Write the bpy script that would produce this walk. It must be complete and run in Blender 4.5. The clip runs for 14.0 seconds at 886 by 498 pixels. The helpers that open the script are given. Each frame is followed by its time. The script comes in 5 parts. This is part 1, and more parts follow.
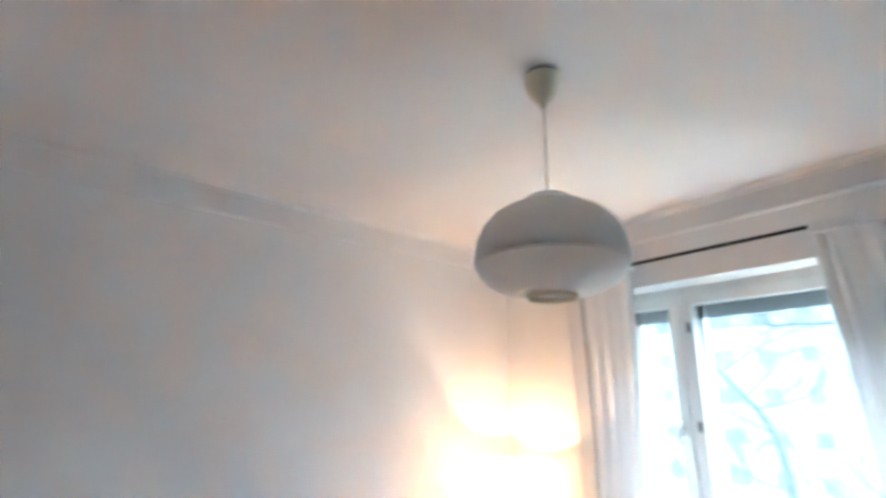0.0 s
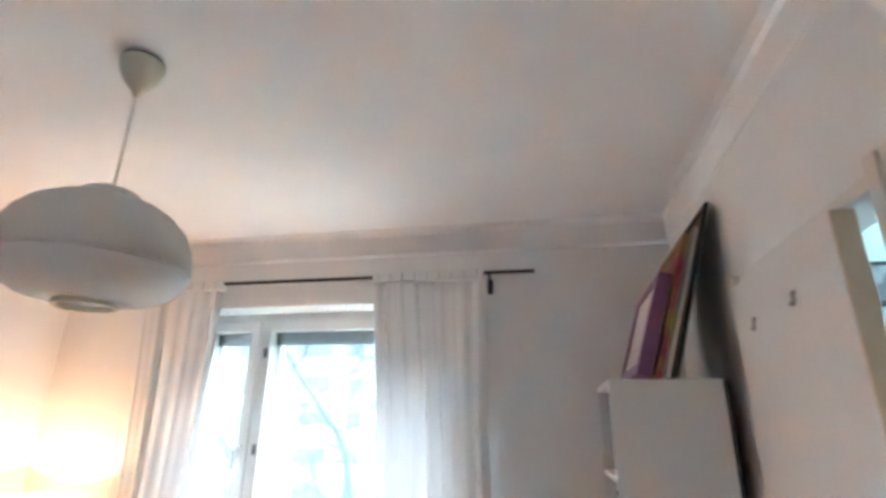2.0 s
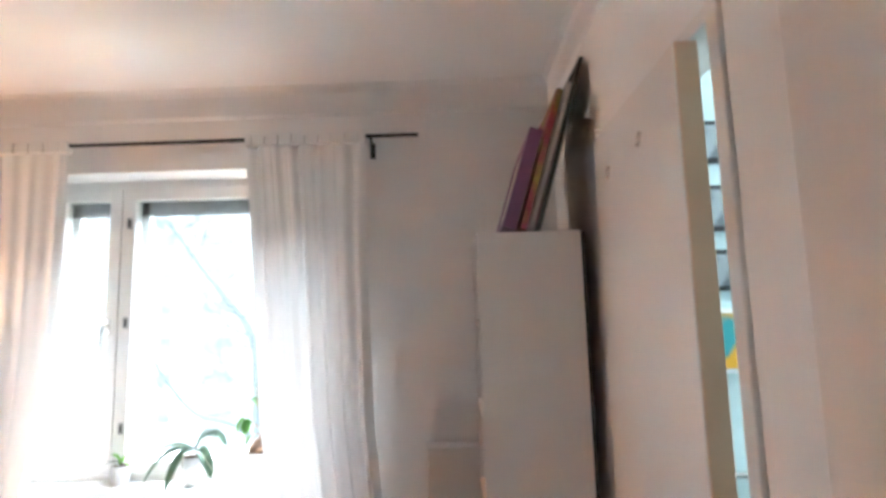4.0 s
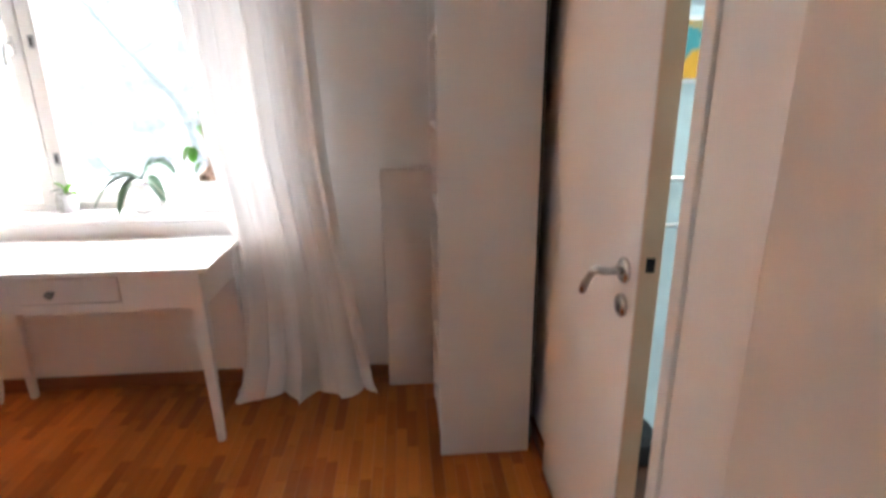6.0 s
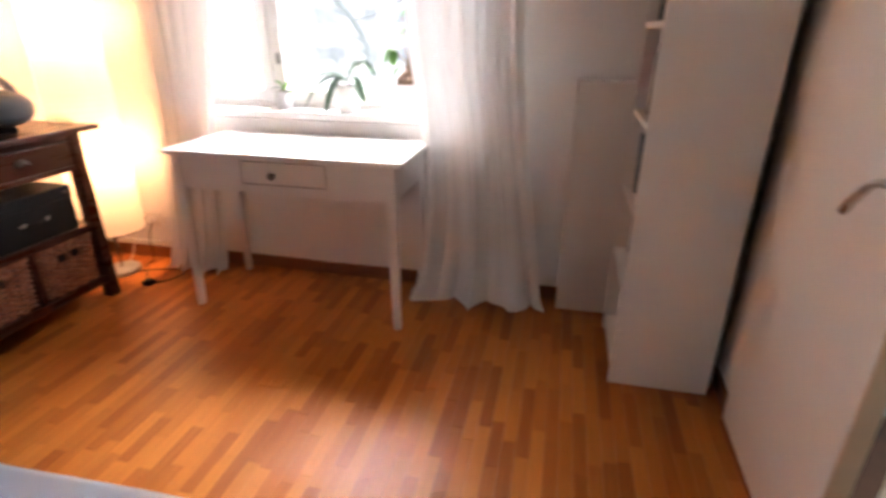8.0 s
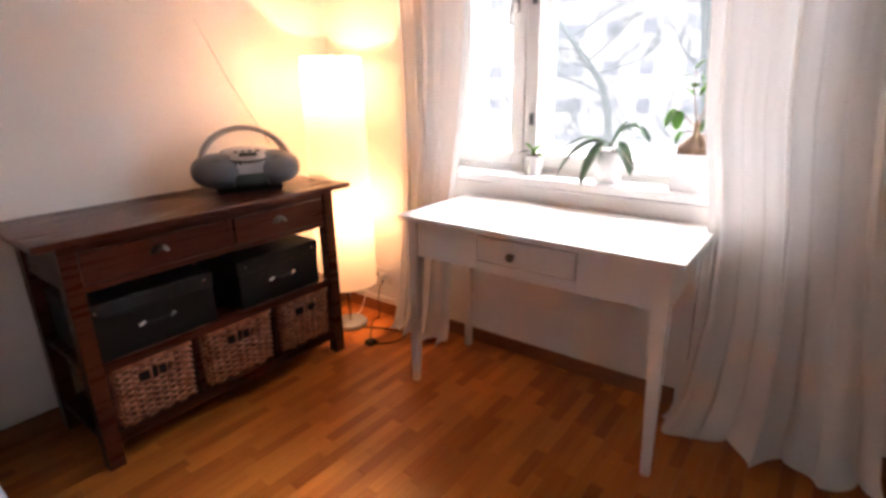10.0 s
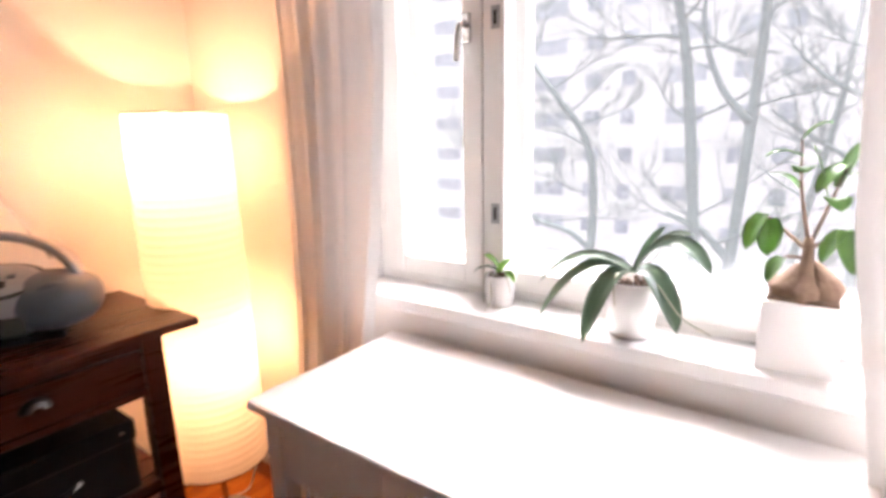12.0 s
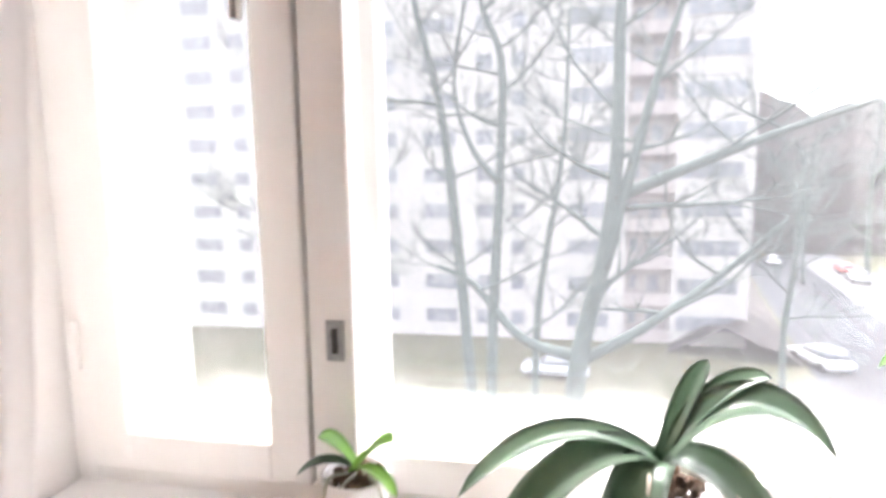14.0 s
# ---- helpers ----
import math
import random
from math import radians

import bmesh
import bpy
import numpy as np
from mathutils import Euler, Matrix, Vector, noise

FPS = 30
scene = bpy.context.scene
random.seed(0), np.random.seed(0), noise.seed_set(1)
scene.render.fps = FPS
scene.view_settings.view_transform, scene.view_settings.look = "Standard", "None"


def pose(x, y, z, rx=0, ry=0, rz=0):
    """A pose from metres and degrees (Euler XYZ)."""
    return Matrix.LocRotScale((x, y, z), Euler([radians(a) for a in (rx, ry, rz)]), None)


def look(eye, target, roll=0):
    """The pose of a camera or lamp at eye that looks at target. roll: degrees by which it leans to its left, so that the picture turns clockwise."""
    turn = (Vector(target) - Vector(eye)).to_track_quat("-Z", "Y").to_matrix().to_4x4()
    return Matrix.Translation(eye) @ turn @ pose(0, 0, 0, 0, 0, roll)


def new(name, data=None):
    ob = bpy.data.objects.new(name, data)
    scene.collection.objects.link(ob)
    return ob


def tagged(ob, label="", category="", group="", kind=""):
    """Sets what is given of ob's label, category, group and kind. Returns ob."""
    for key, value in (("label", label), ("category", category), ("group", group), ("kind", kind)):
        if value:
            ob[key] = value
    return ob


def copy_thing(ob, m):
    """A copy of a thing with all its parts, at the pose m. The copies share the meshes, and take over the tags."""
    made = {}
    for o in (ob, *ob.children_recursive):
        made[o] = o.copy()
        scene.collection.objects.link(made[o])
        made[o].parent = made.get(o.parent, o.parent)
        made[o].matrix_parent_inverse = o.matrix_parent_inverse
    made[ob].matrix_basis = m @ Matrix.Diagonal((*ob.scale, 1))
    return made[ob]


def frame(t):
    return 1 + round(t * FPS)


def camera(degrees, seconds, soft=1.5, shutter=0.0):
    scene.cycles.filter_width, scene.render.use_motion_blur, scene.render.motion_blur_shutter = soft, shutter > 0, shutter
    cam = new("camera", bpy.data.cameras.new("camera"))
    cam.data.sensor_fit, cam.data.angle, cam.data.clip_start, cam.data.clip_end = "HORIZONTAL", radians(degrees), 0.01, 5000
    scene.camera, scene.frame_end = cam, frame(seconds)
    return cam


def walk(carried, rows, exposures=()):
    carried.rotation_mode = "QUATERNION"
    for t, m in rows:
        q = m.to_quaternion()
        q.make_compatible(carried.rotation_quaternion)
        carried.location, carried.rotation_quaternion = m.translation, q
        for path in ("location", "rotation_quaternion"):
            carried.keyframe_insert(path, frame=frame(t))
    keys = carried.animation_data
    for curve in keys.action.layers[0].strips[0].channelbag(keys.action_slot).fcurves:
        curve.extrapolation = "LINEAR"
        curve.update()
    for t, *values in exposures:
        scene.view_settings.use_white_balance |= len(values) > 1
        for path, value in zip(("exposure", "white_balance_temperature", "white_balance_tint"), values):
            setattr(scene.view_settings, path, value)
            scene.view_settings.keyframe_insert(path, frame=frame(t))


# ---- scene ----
cam = camera(81.3, 14.0, soft=3.2, shutter=0.5)
SKY, BULB = 0.15, 0.74
EXPOSURE = [(0.0, 4.75, 4900, -2), (2.0, 4.8, 5150, 1), (4.5, 4.82, 5800, 9), (8.5, 4.5, 6450, 20), (11.0, 4.1, 6500, 23), (12.5, 4.0, 6600, 25), (14.0, 4.0, 6600, 21)]
PATH = [
    (0, (0.957, 0.53, 1.623), (2.139, 2.042, 2.186), 0.8),
    (0.5, (0.981, 0.46, 1.604), (2.452, 1.675, 2.202), 0.9),
    (1, (1.007, 0.455, 1.627), (2.723, 1.264, 2.258), 0.5),
    (1.5, (1.015, 0.416, 1.632), (2.821, 0.974, 2.286), 0.5),
    (2, (1.029, 0.38, 1.632), (2.883, 0.746, 2.286), 0.7),
    (2.2, (1.039, 0.36, 1.63), (2.907, 0.654, 2.283), 0.7),
    (4.3, (1.118, 0.267, 1.501), (3.113, 0.252, 1.64), -1.3),
    (4.5, (1.116, 0.278, 1.473), (3.114, 0.227, 1.542), -1.0),
    (5, (1.136, 0.26, 1.414), (3.131, 0.178, 1.286), -1.4),
    (5.5, (1.135, 0.28, 1.363), (3.099, 0.167, 1.003), -1.2),
    (6, (1.114, 0.299, 1.289), (3.026, 0.153, 0.722), -0.6),
    (6.5, (1.101, 0.301, 1.222), (2.969, 0.154, 0.521), 0.2),
    (7, (1.094, 0.307, 1.172), (2.913, 0.198, 0.348), 0.5),
    (7.5, (1.099, 0.355, 1.176), (2.929, 0.436, 0.374), 0.4),
    (8, (1.108, 0.434, 1.174), (2.903, 0.843, 0.394), 0.3),
    (8.5, (1.111, 0.518, 1.186), (2.848, 1.203, 0.469), 0.5),
    (8.7, (1.125, 0.516, 1.184), (2.832, 1.31, 0.509), 0.3),
    (10.8, (1.823, 0.851, 1.221), (3.268, 2.118, 0.669), -1.1),
    (11, (1.922, 0.867, 1.234), (3.369, 2.149, 0.718), -0.8),
    (11.5, (2.133, 0.986, 1.24), (3.644, 2.208, 0.766), -0.4),
    (12, (2.343, 1.125, 1.25), (3.922, 2.273, 0.816), -1.3),
    (12.5, (2.534, 1.288, 1.272), (4.197, 2.326, 0.879), -0.5),
    (13, (2.677, 1.378, 1.229), (4.426, 2.296, 0.913), 0.0),
    (13.5, (2.772, 1.486, 1.22), (4.652, 2.127, 0.992), -0.8),
    (14, (2.901, 1.54, 1.235), (4.852, 1.909, 0.999), -0.8),
]
walk(cam, [(t, look(eye, target, roll)) for t, eye, target, roll in PATH], EXPOSURE)

# ---- world, sun, exposure ----
world = bpy.data.worlds.new("overcast")
world.use_nodes = True
scene.world = world
wn, wl = world.node_tree.nodes, world.node_tree.links
sky = wn.new("ShaderNodeTexSky")
sky.sky_type, sky.sun_disc = "NISHITA", False
sky.sun_elevation, sky.sun_rotation = radians(55), radians(77)
sky.dust_density, sky.air_density = 4.0, 1.0
hs = wn.new("ShaderNodeHueSaturation")
hs.inputs["Saturation"].default_value = 0.3
wl.new(sky.outputs[0], hs.inputs["Color"])
wl.new(hs.outputs[0], wn["Background"].inputs[0])
wn["Background"].inputs[1].default_value = SKY

sun = bpy.data.lights.new("sun", "SUN")
sun.energy, sun.angle, sun.color = 0.5, radians(60), (1, 0.97, 0.93)
new("sun", sun).matrix_world = look((15, 3.5, 40), (0, 0, 0))

bulb = bpy.data.lights.new("floor_lamp_bulb", "POINT")
bulb.energy, bulb.color, bulb.shadow_soft_size = BULB, (1.0, 0.52, 0.25), 0.012
new("floor_lamp_bulb", bulb).location = (3.056, 2.625, 1.238)
low_bulb = bpy.data.lights.new("floor_lamp_low_bulb", "POINT")
low_bulb.energy, low_bulb.color, low_bulb.shadow_soft_size = BULB * 0.75, (1.0, 0.52, 0.25), 0.04
new("floor_lamp_low_bulb", low_bulb).location = (3.15, 2.60, 0.62)

# unseen light added to brighten the hall; it has no fixture
hall_light = bpy.data.lights.new("hall_added_light", "POINT")
hall_light.energy, hall_light.color, hall_light.shadow_soft_size = 2.0, (0.95, 1.0, 0.98), 0.1
new("hall_added_light", hall_light).location = (2.35, -1.75, 2.3)


# ---- materials ----
def mat(name, color, rough=0.5, metal=0.0, color2=None, scale=8.0, stretch=(1, 1, 1), bump=0.0, bump_scale=60.0, mixlo=0.35, mixhi=0.65, coat=0.0, spec=0.5, rough_var=0.0, detail=6.0):
    """Principled material with broad colour variation, fine relief and uneven gloss."""
    m = bpy.data.materials.new(name)
    m.use_nodes = True
    n, l = m.node_tree.nodes, m.node_tree.links
    p = n["Principled BSDF"]
    p.inputs["Base Color"].default_value = (*color, 1)
    p.inputs["Roughness"].default_value = rough
    p.inputs["Metallic"].default_value = metal
    p.inputs["Coat Weight"].default_value = coat
    p.inputs["Specular IOR Level"].default_value = spec
    tc = n.new("ShaderNodeTexCoord")
    mp = n.new("ShaderNodeMapping")
    mp.inputs["Scale"].default_value = stretch
    l.new(tc.outputs["Object"], mp.inputs[0])
    if color2:
        t = n.new("ShaderNodeTexNoise")
        t.inputs["Scale"].default_value, t.inputs["Detail"].default_value = scale, detail
        l.new(mp.outputs[0], t.inputs["Vector"])
        r = n.new("ShaderNodeValToRGB")
        r.color_ramp.elements[0].position, r.color_ramp.elements[1].position = mixlo, mixhi
        r.color_ramp.elements[0].color, r.color_ramp.elements[1].color = (*color, 1), (*color2, 1)
        l.new(t.outputs["Fac"], r.inputs[0])
        l.new(r.outputs[0], p.inputs["Base Color"])
    if bump:
        t2 = n.new("ShaderNodeTexNoise")
        t2.inputs["Scale"].default_value, t2.inputs["Detail"].default_value = bump_scale, 5
        l.new(mp.outputs[0], t2.inputs["Vector"])
        bm_ = n.new("ShaderNodeBump")
        bm_.inputs["Strength"].default_value, bm_.inputs["Distance"].default_value = bump, 0.01
        l.new(t2.outputs["Fac"], bm_.inputs["Height"])
        l.new(bm_.outputs[0], p.inputs["Normal"])
    if rough_var:
        t3 = n.new("ShaderNodeTexNoise")
        t3.inputs["Scale"].default_value, t3.inputs["Detail"].default_value = 5.0, 4
        l.new(mp.outputs[0], t3.inputs["Vector"])
        mr = n.new("ShaderNodeMapRange")
        mr.inputs["To Min"].default_value, mr.inputs["To Max"].default_value = max(rough - rough_var, 0.02), rough + rough_var
        l.new(t3.outputs["Fac"], mr.inputs["Value"])
        l.new(mr.outputs[0], p.inputs["Roughness"])
    return m


def wood_mat(name, dark, light, axis=0, rough=0.35, random_from=None, spread=0.5, scale=10.0, spec=0.5, coat=0.0, relief=0.12):
    """Grain streaks along one axis; the tone of a piece shifts as a whole."""
    m = bpy.data.materials.new(name)
    m.use_nodes = True
    n, l = m.node_tree.nodes, m.node_tree.links
    p = n["Principled BSDF"]
    p.inputs["Specular IOR Level"].default_value = spec
    p.inputs["Coat Weight"].default_value, p.inputs["Coat Roughness"].default_value = coat, 0.16
    tc = n.new("ShaderNodeTexCoord")
    mp = n.new("ShaderNodeMapping")
    st = [9.0, 9.0, 9.0]
    st[axis] = 0.55
    mp.inputs["Scale"].default_value = st
    l.new(tc.outputs["Object"], mp.inputs[0])
    fine = n.new("ShaderNodeTexNoise")
    fine.inputs["Scale"].default_value, fine.inputs["Detail"].default_value, fine.inputs["Roughness"].default_value = scale, 7, 0.62
    l.new(mp.outputs[0], fine.inputs["Vector"])
    fac = fine.outputs["Fac"]
    if random_from:
        rnd = n.new("ShaderNodeObjectInfo" if random_from == "object" else "ShaderNodeNewGeometry")
        value = rnd.outputs["Random" if random_from == "object" else "Random Per Island"]
        off = n.new("ShaderNodeVectorMath")
        off.operation = "SCALE"
        off.inputs[0].default_value = (7.3, 3.1, 5.7)
        l.new(value, off.inputs["Scale"])
        l.new(off.outputs[0], mp.inputs["Location"])
        mix = n.new("ShaderNodeMix")
        mix.inputs["Factor"].default_value = spread
        l.new(fac, mix.inputs["A"])
        l.new(value, mix.inputs["B"])
        fac = mix.outputs["Result"]
    r = n.new("ShaderNodeValToRGB")
    r.color_ramp.elements[0].position, r.color_ramp.elements[1].position = 0.2, 0.8
    r.color_ramp.elements[0].color, r.color_ramp.elements[1].color = (*dark, 1), (*light, 1)
    l.new(fac, r.inputs[0])
    l.new(r.outputs[0], p.inputs["Base Color"])
    mr = n.new("ShaderNodeMapRange")
    mr.inputs["To Min"].default_value, mr.inputs["To Max"].default_value = rough - 0.07, rough + 0.1
    l.new(fine.outputs["Fac"], mr.inputs["Value"])
    l.new(mr.outputs[0], p.inputs["Roughness"])
    b = n.new("ShaderNodeBump")
    b.inputs["Strength"].default_value, b.inputs["Distance"].default_value = relief, 0.003
    l.new(fine.outputs["Fac"], b.inputs["Height"])
    l.new(b.outputs[0], p.inputs["Normal"])
    return m


def cloth_mat(name, color, translucent=0.5, clear=0.12):
    """Thin woven cloth: diffuse, partly translucent, a little open between its threads."""
    m = bpy.data.materials.new(name)
    m.use_nodes = True
    n, l = m.node_tree.nodes, m.node_tree.links
    n.remove(n["Principled BSDF"])
    out = n["Material Output"]
    d, t, c = n.new("ShaderNodeBsdfDiffuse"), n.new("ShaderNodeBsdfTranslucent"), n.new("ShaderNodeBsdfTransparent")
    tc = n.new("ShaderNodeTexCoord")
    mp = n.new("ShaderNodeMapping")
    mp.inputs["Scale"].default_value = (1, 1, 0.25)
    nz = n.new("ShaderNodeTexNoise")
    nz.inputs["Scale"].default_value, nz.inputs["Detail"].default_value = 260.0, 3
    l.new(tc.outputs["Object"], mp.inputs[0])
    l.new(mp.outputs[0], nz.inputs["Vector"])
    r = n.new("ShaderNodeValToRGB")
    r.color_ramp.elements[0].color = (*[v * 0.9 for v in color], 1)
    r.color_ramp.elements[1].color = (*color, 1)
    l.new(nz.outputs["Fac"], r.inputs[0])
    for s in (d, t):
        l.new(r.outputs[0], s.inputs["Color"])
    b = n.new("ShaderNodeBump")
    b.inputs["Strength"].default_value, b.inputs["Distance"].default_value = 0.25, 0.002
    l.new(nz.outputs["Fac"], b.inputs["Height"])
    l.new(b.outputs[0], d.inputs["Normal"])
    m1, m2 = n.new("ShaderNodeMixShader"), n.new("ShaderNodeMixShader")
    m1.inputs[0].default_value, m2.inputs[0].default_value = translucent, clear
    l.new(d.outputs[0], m1.inputs[1])
    l.new(t.outputs[0], m1.inputs[2])
    l.new(m1.outputs[0], m2.inputs[1])
    l.new(c.outputs[0], m2.inputs[2])
    l.new(m2.outputs[0], out.inputs[0])
    return m


def opal_mat(name, color):
    """Satin opal plastic that lets some light through."""
    m = bpy.data.materials.new(name)
    m.use_nodes = True
    n, l = m.node_tree.nodes, m.node_tree.links
    p = n["Principled BSDF"]
    tc, nz, r = n.new("ShaderNodeTexCoord"), n.new("ShaderNodeTexNoise"), n.new("ShaderNodeValToRGB")
    nz.inputs["Scale"].default_value, nz.inputs["Detail"].default_value = 9.0, 5
    l.new(tc.outputs["Object"], nz.inputs["Vector"])
    l.new(nz.outputs["Fac"], r.inputs[0])
    r.color_ramp.elements[0].color = (*[v * 0.96 for v in color], 1)
    r.color_ramp.elements[1].color = (*color, 1)
    l.new(r.outputs[0], p.inputs["Base Color"])
    p.inputs["Roughness"].default_value = 0.42
    t, mx = n.new("ShaderNodeBsdfTranslucent"), n.new("ShaderNodeMixShader")
    l.new(r.outputs[0], t.inputs["Color"])
    mx.inputs[0].default_value = 0.48
    l.new(p.outputs[0], mx.inputs[1])
    l.new(t.outputs[0], mx.inputs[2])
    l.new(mx.outputs[0], n["Material Output"].inputs[0])
    return m


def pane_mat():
    """Window glass tinted to dim the outdoors, with a white film painting in glare, thickest where it has misted over
    low on the pane.
    """
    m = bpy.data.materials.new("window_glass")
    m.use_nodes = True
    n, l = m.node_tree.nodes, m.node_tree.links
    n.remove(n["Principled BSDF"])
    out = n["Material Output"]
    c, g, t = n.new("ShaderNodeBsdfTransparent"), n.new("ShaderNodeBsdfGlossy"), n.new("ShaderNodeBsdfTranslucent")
    # grey tint stands in for a lower exposure of the outdoor view
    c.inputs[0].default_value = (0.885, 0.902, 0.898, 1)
    g.inputs["Roughness"].default_value = 0.02
    t.inputs[0].default_value = (0.95, 0.97, 1, 1)
    lw, pw, ma = n.new("ShaderNodeLayerWeight"), n.new("ShaderNodeMath"), n.new("ShaderNodeMath")
    lw.inputs[0].default_value = 0.5
    pw.operation, pw.inputs[1].default_value = "POWER", 4.0
    ma.operation, ma.inputs[1].default_value, ma.inputs[2].default_value = "MULTIPLY_ADD", 0.7, 0.03
    l.new(lw.outputs["Facing"], pw.inputs[0])
    l.new(pw.outputs[0], ma.inputs[0])
    m1, m2 = n.new("ShaderNodeMixShader"), n.new("ShaderNodeMixShader")
    l.new(ma.outputs[0], m1.inputs[0])
    l.new(c.outputs[0], m1.inputs[1])
    l.new(g.outputs[0], m1.inputs[2])
    tc, sp = n.new("ShaderNodeTexCoord"), n.new("ShaderNodeSeparateXYZ")
    nz = n.new("ShaderNodeTexNoise")
    nz.inputs["Scale"].default_value, nz.inputs["Detail"].default_value = 6.0, 4
    l.new(tc.outputs["Object"], nz.inputs["Vector"])
    l.new(tc.outputs["Object"], sp.inputs[0])
    ad = n.new("ShaderNodeMath")
    ad.operation, ad.inputs[1].default_value = "MULTIPLY_ADD", 0.16
    l.new(nz.outputs["Fac"], ad.inputs[0])
    l.new(sp.outputs["Z"], ad.inputs[2])
    mr = n.new("ShaderNodeMapRange")
    mr.interpolation_type = "SMOOTHSTEP"
    mr.inputs["From Min"].default_value, mr.inputs["From Max"].default_value = 0.90, 1.07
    mr.inputs["To Min"].default_value, mr.inputs["To Max"].default_value = MIST, GLARE
    l.new(ad.outputs[0], mr.inputs["Value"])
    l.new(mr.outputs[0], m2.inputs[0])
    l.new(m1.outputs[0], m2.inputs[1])
    l.new(t.outputs[0], m2.inputs[2])
    l.new(m2.outputs[0], out.inputs[0])
    return m


# second value: white veil over the whole pane, imitating washed-out glare
MIST, GLARE = 0.17, 0.0115
PLASTER = mat("white_plaster", (0.86, 0.84, 0.82), 0.85, color2=(0.82, 0.80, 0.78), scale=2.5, bump=0.12, bump_scale=90)
CEIL = mat("ceiling_paint", (0.86, 0.84, 0.82), 0.9, color2=(0.82, 0.80, 0.78), scale=1.5, bump=0.06, bump_scale=70)
WHITE = mat("white_paint", (0.86, 0.85, 0.84), 0.38, color2=(0.82, 0.81, 0.80), scale=3.5, bump=0.03, bump_scale=140, rough_var=0.08)
OLDWHITE = mat("window_paint", (0.85, 0.83, 0.80), 0.42, color2=(0.77, 0.74, 0.70), scale=9, stretch=(1, 1, 0.2), bump=0.1, bump_scale=60, mixlo=0.45, mixhi=0.8)
DOORWHITE = mat("door_paint", (0.78, 0.74, 0.70), 0.42, color2=(0.74, 0.70, 0.66), scale=2.0, bump=0.03, bump_scale=120, rough_var=0.06)
CREAM = mat("cream_paint", (0.80, 0.55, 0.36), 0.5, color2=(0.72, 0.49, 0.31), scale=6, bump=0.05)
LAMINATE = mat("white_laminate", (0.80, 0.77, 0.74), 0.45, color2=(0.77, 0.74, 0.71), scale=1.5, bump=0.02, bump_scale=200)
DARKWOOD = wood_mat("dark_stained_wood", (0.044, 0.0088, 0.0036), (0.066, 0.0138, 0.0055), 0, 0.27, scale=5, spec=0.3, relief=0.025)
OAK = wood_mat("oak_strip", (0.28, 0.076, 0.012), (0.56, 0.188, 0.034), 0, 0.33, "object", 0.5, coat=0.0, spec=0.19)
OAKREST = wood_mat("oak_strip_far", (0.28, 0.076, 0.012), (0.56, 0.188, 0.034), 0, 0.33, "island", 0.5, coat=0.0, spec=0.19)
BASEWOOD = wood_mat("baseboard_wood", (0.20, 0.065, 0.018), (0.34, 0.13, 0.04), 1, 0.35)
JOINT = mat("floor_joint", (0.05, 0.018, 0.006), 0.7, color2=(0.09, 0.03, 0.01))
METAL = mat("brushed_steel", (0.60, 0.58, 0.55), 0.26, 1.0, color2=(0.50, 0.48, 0.46), scale=40, rough_var=0.08)
CHROME = mat("polished_chrome", (0.80, 0.78, 0.76), 0.09, 1.0)
PEWTER = mat("pewter", (0.24, 0.23, 0.22), 0.3, 1.0, color2=(0.15, 0.14, 0.135), scale=60)
BLACKMETAL = mat("black_iron", (0.02, 0.02, 0.022), 0.5, 0.6, color2=(0.035, 0.033, 0.03), scale=30)
BLACKBOX = mat("black_leatherette", (0.007, 0.0075, 0.008), 0.45, color2=(0.010, 0.0105, 0.0115), scale=14, bump=0.3, bump_scale=320, spec=0.25)
# near-black colour standing in for the shade inside holes and gaps
PAINTEDSHADE = mat("painted_shade_black", (0.01, 0.009, 0.008), 0.8, color2=(0.02, 0.018, 0.016))
CERAMIC = mat("white_ceramic", (0.84, 0.83, 0.82), 0.25, color2=(0.80, 0.79, 0.78), scale=5)
PLASTIC = mat("white_plastic", (0.82, 0.80, 0.76), 0.35, color2=(0.78, 0.76, 0.71), scale=7)
CUPPLASTIC = mat("ivory_plastic", (0.74, 0.70, 0.56), 0.4, color2=(0.70, 0.65, 0.51), scale=7)
CURTAIN = cloth_mat("white_curtain_linen", (0.90, 0.89, 0.87), 0.078, 0.015)
LINEN = mat("bed_linen", (0.50, 0.54, 0.67), 0.9, color2=(0.43, 0.47, 0.60), scale=3, bump=0.3, bump_scale=400)
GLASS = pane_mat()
TEAL = mat("hall_wall_paint", (0.62, 0.74, 0.74), 0.7, color2=(0.56, 0.69, 0.70), scale=2, bump=0.05)


# ---- building helpers ----
def part(name, bm, material, parent=None, label="", smooth=False):
    me = bpy.data.meshes.new(name)
    bm.normal_update()
    bm.to_mesh(me)
    bm.free()
    me.materials.append(material)
    if smooth:
        for f in me.polygons:
            f.use_smooth = True
    ob = new(name, me)
    if parent:
        ob.parent = parent
    if label:
        ob["label"] = label
    return ob


def thing(name, at, label, category, group=""):
    ob = new(name)
    ob.location = at
    ob.empty_display_size = 0.05
    return tagged(ob, label, category, group)


def setting(name, bm, material, label="", category="", smooth=False):
    return tagged(part(name, bm, material, None, "", smooth), label, category or name.split("_")[0], "", "structure")


